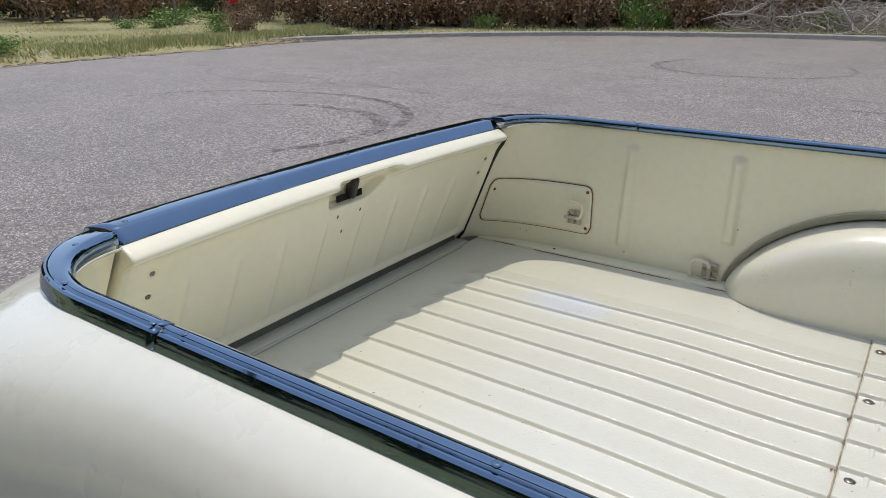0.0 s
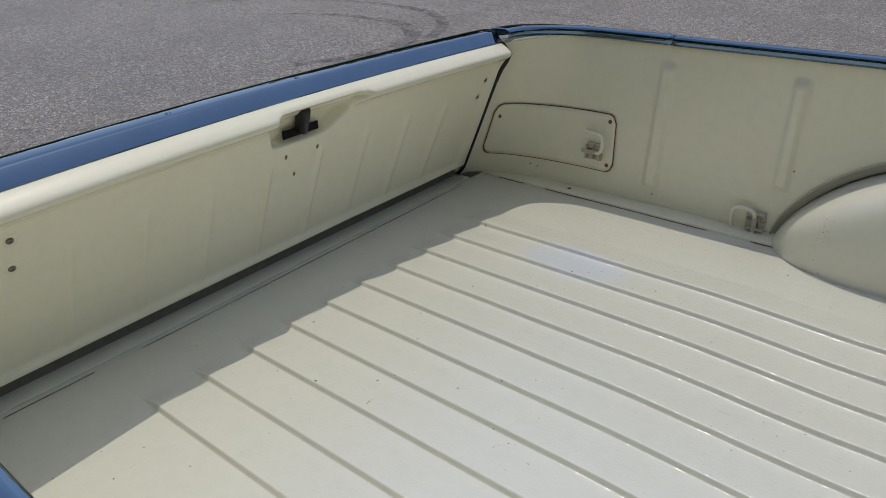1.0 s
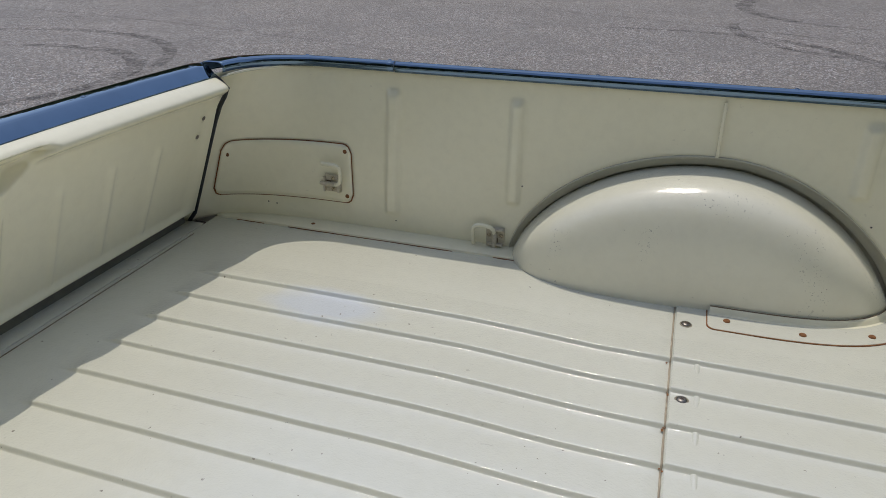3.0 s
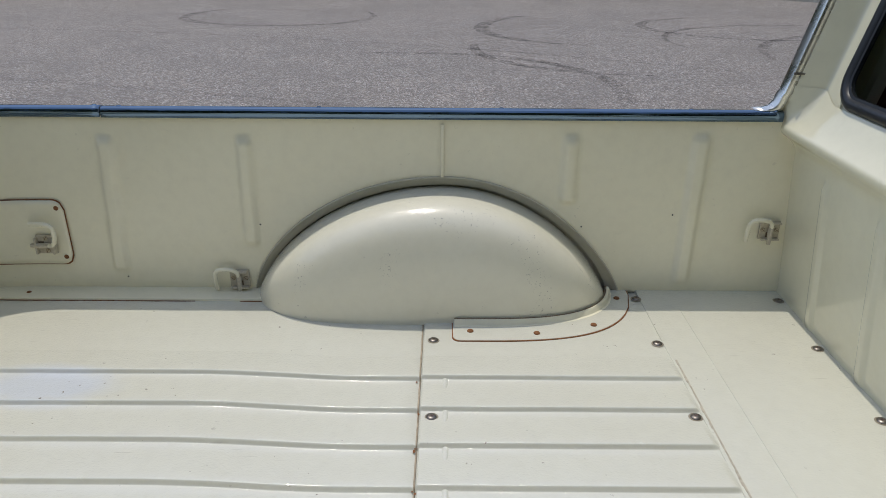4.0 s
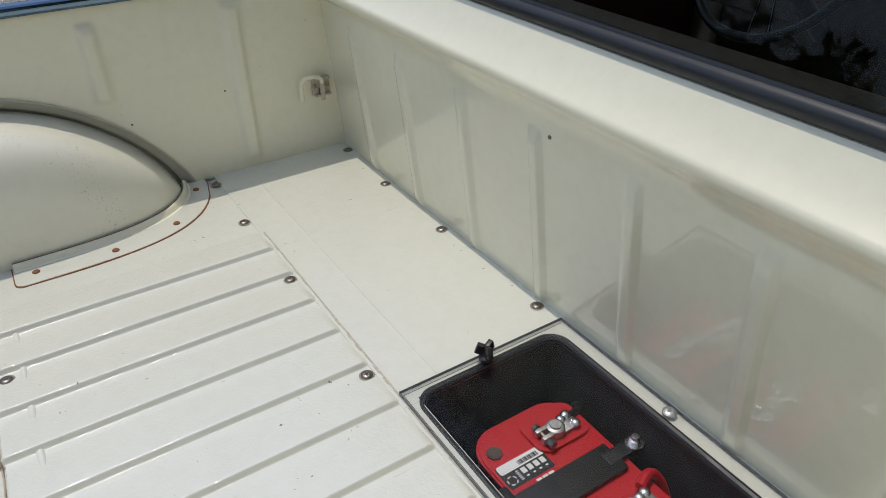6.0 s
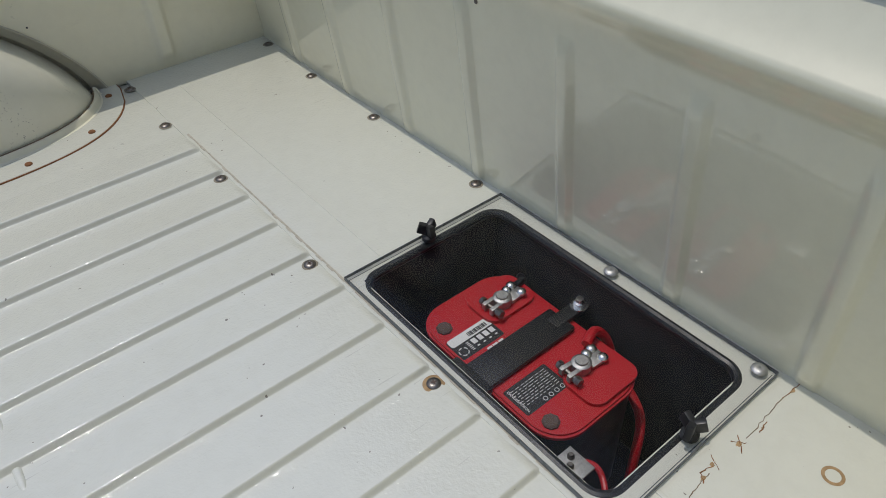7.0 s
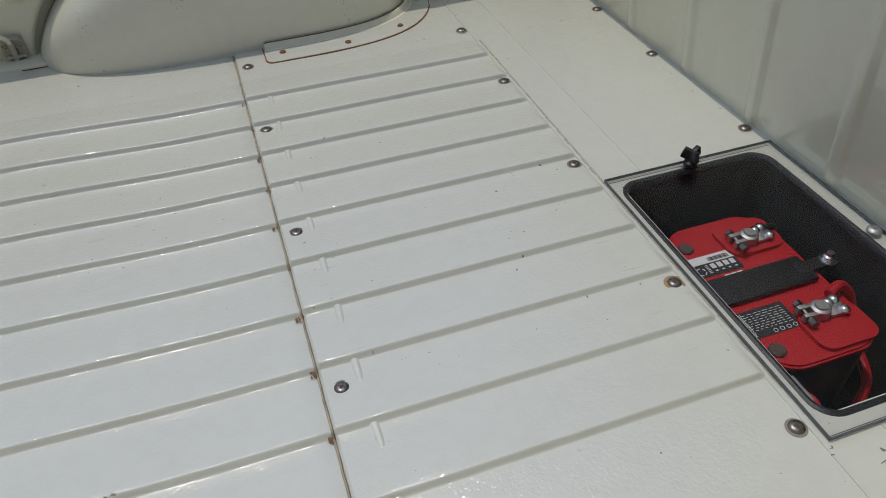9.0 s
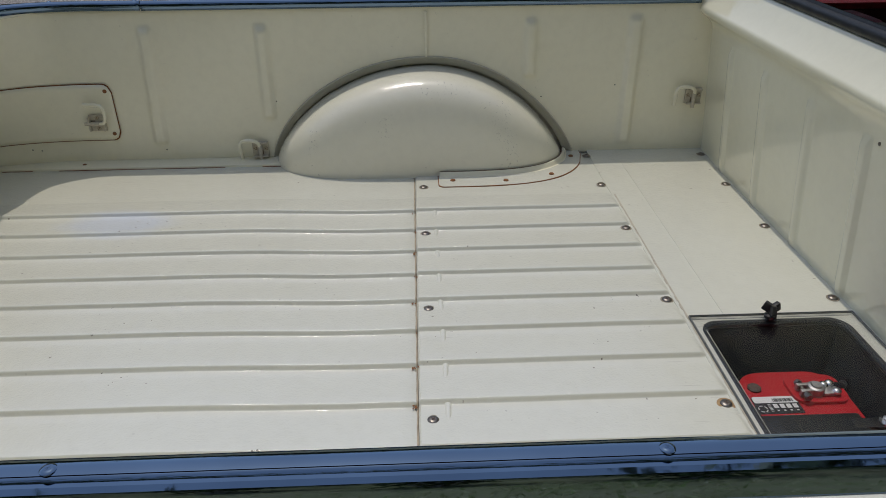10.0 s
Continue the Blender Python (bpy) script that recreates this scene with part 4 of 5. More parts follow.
for x0, x1, y0, y1 in ((LX0 + 0.004, LX0 + 0.005, LY0 + 0.004, LY1 - 0.004), (LX0 + 0.004, LX1 - 0.004, LY0 + 0.004, LY0 + 0.005), (LX0 + 0.004, LX1 - 0.004, LY1 - 0.005, LY1 - 0.004)):
    bm = bmesh.new()
    box(bm, x0, x1, y0, y1, 0.0060, 0.0064)
    part("edge_line", bm, EDGE, sheet, smooth=False)
bm = bmesh.new()
ring = rounded(HX0 - 0.005, HX1 + 0.004, HY0 - 0.006, HY1 + 0.004, 0.030, 8)
tube(bm, [(x, y, 0.0008 + 0.0010 * math.sin(40 * x + 33 * y)) for x, y in ring], 0.0072, 10, True)
part("rubber_trim", bm, RUBBER, cover, "black rubber edge trim")
for x, y in ((0.785, -0.304), (0.784, -0.543)):
    place("screw", mesh_of("screw", pan_screw(0.0105, 0.005), LEAD), cover, pose(x, y, 0.0125, 0, 0, 600 * y))


def wing_knob(x, y, turn):
    bm = bmesh.new()
    lathe(bm, [(0.011, 0.0), (0.011, 0.006), (0.007, 0.009), (0.006, 0.016), (0, 0.017)], 14)
    for a in (0, 120, 240):
        box(bm, 0.002, 0.021, -0.0045, 0.0045, 0.004, 0.022, 0.0022, pose(0, 0, 0.004, 0, -18, a))
    bmesh.ops.transform(bm, matrix=pose(x, y, 0.0125, 0, 0, turn), verts=bm.verts)
    part("wing_knob", bm, BLACK, cover, "black plastic wing knob")


wing_knob(0.634, -0.070, 20)
wing_knob(0.638, -0.545, 75)

battery = thing("car_battery", "red and black car battery with clamped terminals in the floor box", "car battery", (0.645, -0.278, -0.30))
BX0, BX1, BY0, BY1, BZ = 0.553, 0.738, -0.428, -0.126, -0.070
bm = bmesh.new()
plate(bm, rounded(BX0 + 0.004, BX1 - 0.004, BY0 + 0.004, BY1 - 0.004, 0.045, 8), -0.30, BZ - 0.008)
part("case", bm, BLACK, battery, "black battery case", angle=30)
bm = bmesh.new()
for grow, z0, z1 in ((0.0, BZ - 0.008, BZ - 0.003), (-0.003, BZ - 0.003, BZ)):
    plate(bm, rounded(BX0 - grow, BX1 + grow, BY0 - grow, BY1 + grow, 0.05, 8), z0, z1)
part("lid", bm, RED, battery, "bright red battery top", angle=30)
for y in (-0.176, -0.378):
    bm = bmesh.new()
    plate(bm, rounded(0.585 + 0.05, BX1 - 0.006, y - 0.042, y + 0.030, 0.02, 5), BZ, BZ + 0.006)
    part("terminal_boss", bm, RED, battery, angle=30)
for y in (-0.172, -0.392):
    bm = bmesh.new()
    lathe(bm, [(0.0125, 0), (0.0125, 0.003), (0.010, 0.005), (0.004, 0.0055), (0, 0.0055)], 8, pose(0.578, y, BZ))
    part("vent_cap", bm, DARK_TRIM, battery, "black vent cap")


def clamp(x, y, turn):
    m = pose(x, y, BZ + 0.006, 0, 0, turn)
    bm = bmesh.new()
    lathe(bm, [(0.0145, 0.0), (0.0145, 0.014), (0.0115, 0.016), (0.0095, 0.016), (0.0088, 0.0185), (0, 0.0185)], 18, m)
    for sgn in (-1, 1):
        box(bm, -0.032, -0.010, sgn * 0.008 - 0.0035, sgn * 0.008 + 0.0035, 0.002, 0.014, 0.001, m)
    box(bm, 0.010, 0.040, -0.013, 0.013, 0.001, 0.007, 0.001, m)
    body = part("terminal_clamp", bm, LEAD, battery, "grey lead terminal clamp")
    bm = bmesh.new()
    b0, b1 = m @ Vector((-0.024, -0.022, 0.009)), m @ Vector((-0.024, 0.022, 0.009))
    tube(bm, [b0, b1], 0.0034, 8)
    for p, q in ((-0.024, -0.014), (0.014, 0.020)):
        a, b = m @ Vector((-0.024, p, 0.009)), m @ Vector((-0.024, q, 0.009))
        tube(bm, [a, b], 0.0066, 6)
    part("clamp_bolt", bm, STEEL, body)
    for px, py in ((0.020, 0.010), (0.034, -0.008), (0.032, 0.013)):
        bm = bmesh.new()
        lathe(bm, [(0.0080, 0.006), (0.0080, 0.009), (0.006, 0.0115), (0.003, 0.013), (0, 0.013)], 12, m @ pose(px, py, 0))
        part("cable_screw", bm, ALUMINIUM, body)


clamp(0.676, -0.193, 2)
clamp(0.671, -0.359, -4)
# hold-down strap over the middle
bm = bmesh.new()
box(bm, 0.530, 0.722, -0.303, -0.250, BZ + 0.001, BZ + 0.010, 0.004)
box(bm, 0.700, 0.778, -0.287, -0.264, BZ + 0.001, BZ + 0.0105, 0.002)
box(bm, 0.51, 0.55, -0.312, -0.236, BZ + 0.004, BZ + 0.020, 0.006)
strap = part("hold_down", bm, BLACK, battery, "black hold-down strap")
bm = bmesh.new()
lathe(bm, [(0.014, 0.0), (0.014, 0.002), (0.009, 0.002), (0.009, 0.008), (0.006, 0.010), (0.006, 0.015), (0, 0.016)], 16, pose(0.757, -0.277, BZ + 0.011))
part("nut", bm, ALUMINIUM, strap)
# labels
WHITE = plain("label_white", (0.78, 0.78, 0.76), 0.5, 0.0, 0.1, 60.0, 0.0)
INK = plain("label_black", (0.02, 0.02, 0.022), 0.45, 0.0, 0.1, 60.0, 0.0)


def label_plate(x0, x1, y0, y1, z, mat, name, parent=None):
    bm = bmesh.new()
    plate(bm, rounded(x0, x1, y0, y1, 0.003, 3), z, z + 0.0004)
    return part(name, bm, mat, parent or battery, smooth=False)


rating = label_plate(0.560, 0.640, -0.238, -0.196, BZ + 0.0002, INK, "rating_label")
bm = bmesh.new()
plate(bm, rounded(0.562, 0.642, -0.211, -0.195, 0.004, 3), BZ + 0.0007, BZ + 0.0011)
part("white_strip", bm, WHITE, rating, smooth=False)
bm = bmesh.new()
for k in range(14):
    box(bm, 0.596 + 0.0026 * k, 0.5972 + 0.0026 * k + 0.0006 * (k % 3), -0.2085, -0.2005, BZ + 0.0011, BZ + 0.0014)
tagged(part("bar_lines", bm, INK, rating, smooth=False), kind="stuff")
bm = bmesh.new()
for k in range(4):
    box(bm, 0.592 + 0.0115 * k, 0.600 + 0.0115 * k, -0.224, -0.214, BZ + 0.0007, BZ + 0.001)
for k in range(4):
    box(bm, 0.594 + 0.0115 * k, 0.598 + 0.0115 * k, -0.231, -0.2285, BZ + 0.0007, BZ + 0.001)
for k in range(6):
    box(bm, 0.583, 0.588, -0.2145 - 0.0032 * k, -0.2158 - 0.0032 * k, BZ + 0.0007, BZ + 0.001)
tagged(part("marks", bm, WHITE, rating, smooth=False), kind="stuff")
bm = bmesh.new()
for k in range(5):
    a = 2 * math.pi * k / 5
    tube(bm, [(0.571 + 0.0075 * math.cos(a + t), -0.2255 + 0.0075 * math.sin(a + t), BZ + 0.0008) for t in (0.1, 0.5, 0.9)], 0.0009, 5)
tagged(part("recycling_mark", bm, WHITE, rating), kind="stuff")
bm = bmesh.new()
for x, y in ((0.600, -0.245), (0.611, -0.245), (0.622, -0.245)):
    box(bm, x, x + 0.009, y - 0.004, y + 0.003, BZ + 0.0004, BZ + 0.0008)
tagged(part("pale_marks", bm, WHITE, battery, smooth=False), kind="stuff")
warn = label_plate(0.562, 0.642, -0.366, -0.316, BZ + 0.0002, INK, "warning_label")
bm = bmesh.new()
for r in range(8):
    y = -0.3230 - 0.0042 * r
    x = 0.6355
    while x > 0.571:
        ln = rng.uniform(0.003, 0.009)
        box(bm, max(x - ln, 0.569), x, y - 0.00045, y + 0.00045, BZ + 0.0006, BZ + 0.0009)
        x -= ln + rng.uniform(0.0025, 0.0045)
for k in range(4):
    tube(bm, [(0.6335 - 0.011 * k + 0.0032 * math.cos(a), -0.3605 + 0.0032 * math.sin(a), BZ + 0.0008) for a in [k2 * math.pi / 4 for k2 in range(8)]], 0.0006, 4, True)
tagged(part("small_print", bm, WHITE, warn, smooth=False), kind="stuff")
text = bpy.data.curves.new("warning_text", "FONT")
text.body, text.size, text.extrude, text.align_x = "DANGER/POISON", 0.0054, 0.0002, "CENTER"
words = new("warning_text", text)
words.data.materials.append(WHITE)
words.parent = warn
words.matrix_basis = pose(0.5665, -0.341, BZ + 0.0009, 0, 0, -90)


def cable(name, pts, r, mat, label):
    """A smooth cable through the points."""
    fine = []
    P = [Vector(p) for p in pts]
    for i in range(len(P) - 1):
        p0, p1, p2, p3 = P[max(i - 1, 0)], P[i], P[i + 1], P[min(i + 2, len(P) - 1)]
        for k in range(8):
            t = k / 8
            fine.append(0.5 * ((2 * p1) + (p2 - p0) * t + (2 * p0 - 5 * p1 + 4 * p2 - p3) * t * t + (3 * p1 - p0 - 3 * p2 + p3) * t ** 3))
    fine.append(P[-1])
    bm = bmesh.new()
    tube(bm, fine, r, 10)
    return tagged(part(name, bm, mat, None, label), "", "cable")


cable("battery_cable", [(0.705, -0.338, -0.057), (0.732, -0.329, -0.056), (0.752, -0.338, -0.080), (0.756, -0.365, -0.135), (0.752, -0.405, -0.160), (0.730, -0.435, -0.165), (0.70, -0.455, -0.20), (0.67, -0.47, -0.299)], 0.0075, RED, "thick red battery cable clamped to the terminal")
cable("battery_cable", [(0.706, -0.182, -0.060), (0.735, -0.176, -0.066), (0.752, -0.150, -0.10), (0.752, -0.12, -0.299)], 0.0065, BLACK, "thick black battery cable clamped to the terminal")
cable("power_wire", [(0.548, -0.440, -0.10), (0.575, -0.455, -0.085), (0.580, -0.48, -0.09), (0.555, -0.508, -0.12), (0.53, -0.512, -0.298)], 0.0042, RED, "thin red wire looped beside the battery")
fuse = thing("fuse_block", "small silver circuit breaker standing beside the battery", "circuit breaker", (0.548, -0.448, -0.30))
bm = bmesh.new()
box(bm, 0.530, 0.568, -0.468, -0.436, -0.30, -0.075, 0.003)
part("body", bm, BLACK, fuse)
bm = bmesh.new()
box(bm, 0.525, 0.572, -0.474, -0.432, -0.0748, -0.0715, 0.001)
part("plate", bm, LEAD, fuse, "silver mounting plate")
for x, y in ((0.538, -0.462), (0.549, -0.453), (0.560, -0.444)):
    bm = bmesh.new()
    lathe(bm, [(0.005, 0.0), (0.005, 0.004), (0.003, 0.007), (0, 0.007)], 10, pose(x, y, -0.0715))
    part("stud", bm, STEEL, fuse)

# ---------------------------------------------------------------- cab
for s in (1, -1):
    bm = bmesh.new()
    rows = []
    for k in range(27):
        z = 0.461 + 0.022 * k
        rows.append([(pillar_x(y) + 0.26 * (z - 0.461), s * y, z) for y in [0.80 - 0.0036 * j for j in range(12)] + [0.757 - 0.0095 * j for j in range(8)]])
    grid(bm, rows)
    pil = part("rear_pillar", bm, GLOSS, truck, "cream pillar beside the rear window", angle=60)
    # side of the pillar and its bright edge
    bm = bmesh.new()
    rows = []
    for k in range(27):
        z = 0.437 + 0.0235 * k
        x = 0.743 + 0.26 * (z - 0.461)
        rows.append([(x, s * 0.8, z), (x + 0.03, s * 0.812, z), (x + 0.08, s * 0.815, z), (x + 0.125, s * 0.80, z), (x + 0.125, s * 0.745, z)])
    grid(bm, rows)
    part("pillar_side", bm, GLOSS, truck, angle=60)
    path = [(0.690, 0.812, 0.437), (0.712, 0.812, 0.4375), (0.728, 0.812, 0.442), (0.737, 0.812, 0.452), (0.742, 0.812, 0.468)] + [(0.743 + 0.26 * (0.015 + 0.03 * k), 0.812, 0.476 + 0.03 * k) for k in range(19)]
    bm = bmesh.new()
    grid(bm, [[(x + a * 1.0, s * (y + b), z + a * c) for a, b, c in ((0.010, -0.020, 0.2), (-0.004, -0.017, -0.6), (-0.007, -0.004, -0.8), (-0.005, 0.012, -0.7), (0.010, 0.020, 0.2))] for x, y, z in path])
    trim = part("pillar_trim", bm, ALUMINIUM, truck, "bright moulding running up the pillar", angle=30)
    solid(trim, 0.0012, 0.0)
    bm = bmesh.new()
    box(bm, 0.7525, 0.774, *sorted((s * 0.788, s * 0.818)), 0.516, 0.5195, 0.0005)
    part("trim_joint", bm, STEEL, truck)

WIN_LEAN = math.atan(0.26)


def on_window(y, h, off=0.0):
    """On the rear window's plane: h up along it, off outwards."""
    return (0.804 + h * math.sin(WIN_LEAN) - off * math.cos(WIN_LEAN), y, 0.461 + h * math.cos(WIN_LEAN) + off * math.sin(WIN_LEAN))


ring = rounded(-0.716, 0.716, 0.012, 0.44, 0.065, 10)
bm = bmesh.new()
rows = []
n = len(ring)
for i in range(n + 1):
    y, h = ring[i % n]
    a, b = ring[(i - 1) % n], ring[(i + 1) % n]
    d = Vector((b[0] - a[0], b[1] - a[1])).normalized()
    ny, nh = d.y, -d.x
    rows.append([on_window(y + o * ny, h + o * nh, off) for o, off in ((0.002, -0.004), (0.0025, 0.003), (0.000, 0.0075), (-0.004, 0.0105), (-0.009, 0.0115), (-0.0145, 0.0105), (-0.0185, 0.0075), (-0.0205, 0.005), (-0.022, 0.0048), (-0.0255, 0.004), (-0.027, -0.004))])
grid(bm, rows)
window = part("rear_window", bm, RUBBER, truck, "wide rear window in a thick black rubber seal", angle=30)
bm = bmesh.new()
inner = rounded(-0.694, 0.694, 0.034, 0.418, 0.050, 8)
front = [bm.verts.new(on_window(y, h, 0.003)) for y, h in inner]
back = [bm.verts.new(on_window(y, h, -0.002)) for y, h in inner]
bm.faces.new(front)
bm.faces.new(back[::-1])
for k in range(len(front)):
    j = (k + 1) % len(front)
    bm.faces.new((front[k], front[j], back[j], back[k]))
pane = part("pane", bm, GLASS, window, "clear window glass", smooth=False)
bm = bmesh.new()
grid(bm, [[on_window(-0.70 + 0.05 * k, h, -0.003) for k in range(29)] for h in (-0.012, 0.0, 0.030)])
part("window_ledge", bm, GLOSS, truck, "cream strip under the rear window seal", angle=60)
# cab back below and above the window, roof, floor and front
bm = bmesh.new()
box(bm, 0.83, 0.845, -0.80, 0.80, -0.35, 0.455)
part("cab_back", bm, DARK_TRIM, truck, smooth=False)
bm = bmesh.new()
rows = []
for x, z in ((0.915, 0.885), (0.925, 0.93), (0.96, 0.965), (1.15, 0.985), (1.45, 0.99), (1.75, 0.975), (1.95, 0.945), (1.97, 0.925), (1.95, 0.92), (1.5, 0.955), (1.0, 0.94), (0.94, 0.89), (0.915, 0.885)):
    rows.append([(x, y, z - 0.035 * abs(y / 0.76) ** 3) for y in [-0.76 + 0.08 * k for k in range(20)]])
grid(bm, rows)
part("roof", bm, BODY_PAINT, truck, "cream cab roof", angle=40)
bm = bmesh.new()
box(bm, 0.84, 2.42, -0.86, 0.86, -0.36, -0.33)
box(bm, 2.30, 2.42, -0.86, 0.86, -0.33, 0.35, 0.02)
box(bm, 2.02, 2.32, -0.76, 0.76, 0.18, 0.395, 0.06)
part("dashboard", bm, DARK_TRIM, truck, "dark brown dashboard and cab floor")
for s in (1, -1):
    bm = bmesh.new()
    rows = []
    for x in [0.79 + 0.07 * k for k in range(24)]:
        rows.append([(x, s * y, z) for y, z in ((0.845, 0.418), (0.865, 0.419), (0.885, 0.410), (0.915, 0.36), (0.938, 0.25), (0.945, 0.05), (0.94, -0.15), (0.915, -0.30), (0.87, -0.335))])
    grid(bm, rows)
    door = part("door", bm, BODY_PAINT, truck, "cream cab door with a red inner panel", angle=40)
    solid(door, 0.003)
    bm = bmesh.new()
    y0, y1 = sorted((s * 0.765, s * 0.822))
    box(bm, 0.955, 2.05, y0, y1, -0.25, 0.398, 0.006)
    part("inner_panel", bm, SHADED_RED, door, "red vinyl door panel coloured as in shade")
    # the lit top takes the brighter red, the upright face the shaded one
    bm = bmesh.new()
    box(bm, 0.955, 2.05, y0 - 0.003, y1 + 0.003, 0.399, 0.418, 0.007)
    part("panel_cap", bm, RED_VINYL, door, "red padded top of the door panel coloured as lit")
    bm = bmesh.new()
    y0, y1 = sorted((s * 0.826, s * 0.846))
    box(bm, 0.955, 2.05, y0, y1, 0.395, 0.4225, 0.002)
    part("window_strip", bm, CHROME, door, "bright window strip")
    bm = bmesh.new()
    lathe(bm, [(0.0045, 0.0), (0.0045, 0.018), (0.0085, 0.021), (0.0085, 0.028), (0.006, 0.031), (0, 0.031)], 12, pose(1.005, s * 0.775, 0.414))
    part("lock_knob", bm, BLACK, door, "black lock knob")
    bm = bmesh.new()
    for x0, x1, sl in ((0.900, 0.955, 0.26), (2.0, 2.05, -0.05)):
        vs = box(bm, x0, x1, *sorted((s * 0.765, s * 0.812)), 0.40, 0.94, 0.006)
        for v in vs:
            v.co.x += sl * (v.co.z - 0.43)
    part("door_post", bm, SHADED_RED, truck, "red post inside the cab coloured as in shade")
for s in (1, -1):
    bm = bmesh.new()
    vs = box(bm, 0.868, 0.897, *sorted((s * 0.735, s * 0.80)), 0.40, 0.93, 0.006)
    for v in vs:
        v.co.x += 0.26 * (v.co.z - 0.43)
    part("inner_post", bm, BODY_PAINT, truck)
# driver's mirror
bm = bmesh.new()
lathe(bm, [(0.066, -0.004), (0.071, -0.006), (0.074, 0.0), (0.072, 0.014), (0.052, 0.032), (0.022, 0.043), (0, 0.044)], 32)
M = Matrix.Translation((1.745, 0.965, 0.487)) @ Vector((0.97, 0.17, -0.12)).to_track_quat("Z", "Y").to_matrix().to_4x4()
bmesh.ops.transform(bm, matrix=M, verts=bm.verts)
mirror = part("door_mirror", bm, CHROME, truck, "round chrome door mirror")
bm = bmesh.new()
lathe(bm, [(0.0, -0.001), (0.067, -0.001), (0.069, 0.003)], 32, M)
part("mirror_glass", bm, MIRROR, mirror, "round mirror glass")
bm = bmesh.new()
tube(bm, [(1.765, 0.975, 0.480), (1.82, 0.965, 0.455), (1.88, 0.93, 0.415), (1.89, 0.905, 0.395)], 0.009, 10)
part("mirror_arm", bm, CHROME, mirror)

# bench seat
seat = thing("bench_seat", "dark brown bench seat with red end bolsters inside the cab", "seat", (1.2, 0, -0.33))
NAVY = plain("brown_cloth", (0.36, 0.26, 0.21), 0.8, 0.0, 0.4, 90.0, 0.4)
bm = bmesh.new()
box(bm, 1.0, 1.55, -0.70, 0.70, -0.33, 0.02, 0.05)
part("cushion", bm, NAVY, seat)
bm = bmesh.new()
box(bm, 0.955, 1.09, -0.52, 0.52, 0.0, 0.425, 0.035, Matrix.Identity(4))
part("backrest", bm, NAVY, seat)
for s in (1, -1):
    bm = bmesh.new()
    y0, y1 = sorted((s * 0.515, s * 0.66))
    box(bm, 0.96, 1.095, y0, y1, 0.0, 0.425, 0.035)
    part("bolster", bm, RED_VINYL, seat, "red bolster")
# steering wheel
wheel = thing("steering_wheel", "dark steering wheel with chrome hub and thin twin spokes", "steering wheel", (1.72, 0.33, 0.40))
W = Matrix.Translation((1.72, 0.30, 0.405)) @ Vector((-0.80, -0.04, 0.60)).to_track_quat("Z", "X").to_matrix().to_4x4()
bm = bmesh.new()
tube(bm, [W @ Vector((0.185 * math.cos(a), 0.185 * math.sin(a), 0.0)) for a in [2 * math.pi * k / 48 for k in range(48)]], 0.0125, 10, True)
part("rim", bm, BLACK, wheel)
bm = bmesh.new()
lathe(bm, [(0.058, -0.03), (0.058, 0.006), (0.053, 0.012), (0.046, 0.012), (0.044, 0.008), (0.030, 0.007), (0.028, 0.010), (0, 0.011)], 32, W)
hub = part("hub", bm, CHROME, wheel, "chrome hub with a plain badge")
bm = bmesh.new()
lathe(bm, [(0.026, 0.0112), (0.024, 0.0122), (0, 0.0122)], 24, W)
part("badge", bm, DARK_TRIM, hub)
for a in (0, 60, 120, 180, 240, 300):
    bm = bmesh.new()
    lathe(bm, [(0.0045, 0.008), (0.0045, 0.011), (0, 0.0115)], 8, W @ pose(0.037 * math.cos(radians(a)), 0.037 * math.sin(radians(a)), 0))
    part("hub_bolt", bm, BLACK, hub)
for a in (196, 96, 300):
    for d in (-0.017, 0.017):
        bm = bmesh.new()
        r = W @ pose(0, 0, 0, 0, 0, a)
        tube(bm, [r @ Vector((0.045, d * 0.8, 0.0)), r @ Vector((0.18, d * 1.4, 0.0))], 0.0035, 8)
        part("spoke", bm, CHROME, wheel)
bm = bmesh.new()
tube(bm, [W @ Vector((0, 0, -0.02)), W @ Vector((0, 0, -0.36))], 0.025, 12)
part("column", bm, BLACK, wheel)

# running gear and plain front body
bm = bmesh.new()
rows = []
for x, top, w in ((2.05, 0.42, 0.93), (2.4, 0.40, 0.94), (2.9, 0.36, 0.93), (3.3, 0.31, 0.90), (3.5, 0.22, 0.84), (3.55, 0.0, 0.80), (3.5, -0.25, 0.78)):
    rows.append([(x, y * w, z) for y, z in ((-0.95, -0.30), (-1.0, -0.05), (-0.98, top * 0.5), (-0.88, top * 0.92), (-0.6, top), (0, top + 0.02), (0.6, top), (0.88, top * 0.92), (0.98, top * 0.5), (1.0, -0.05), (0.95, -0.30))])
grid(bm, rows)
part("front_body", bm, BODY_PAINT, truck, "plain cream front body", angle=50)
bm = bmesh.new()
lathe(bm, [(0.20, -0.09), (0.30, -0.10), (0.325, -0.08), (0.33, 0.0), (0.325, 0.08), (0.30, 0.10), (0.20, 0.09)], 36)
TYRE_MESH = mesh_of("tyre", bm, TYRE)
bm = bmesh.new()
lathe(bm, [(0.0, 0.07), (0.06, 0.075), (0.10, 0.05), (0.17, 0.06), (0.20, 0.09), (0.20, -0.09), (0.0, -0.08)], 36)
RIM_MESH = mesh_of("rim", bm, CHROME)
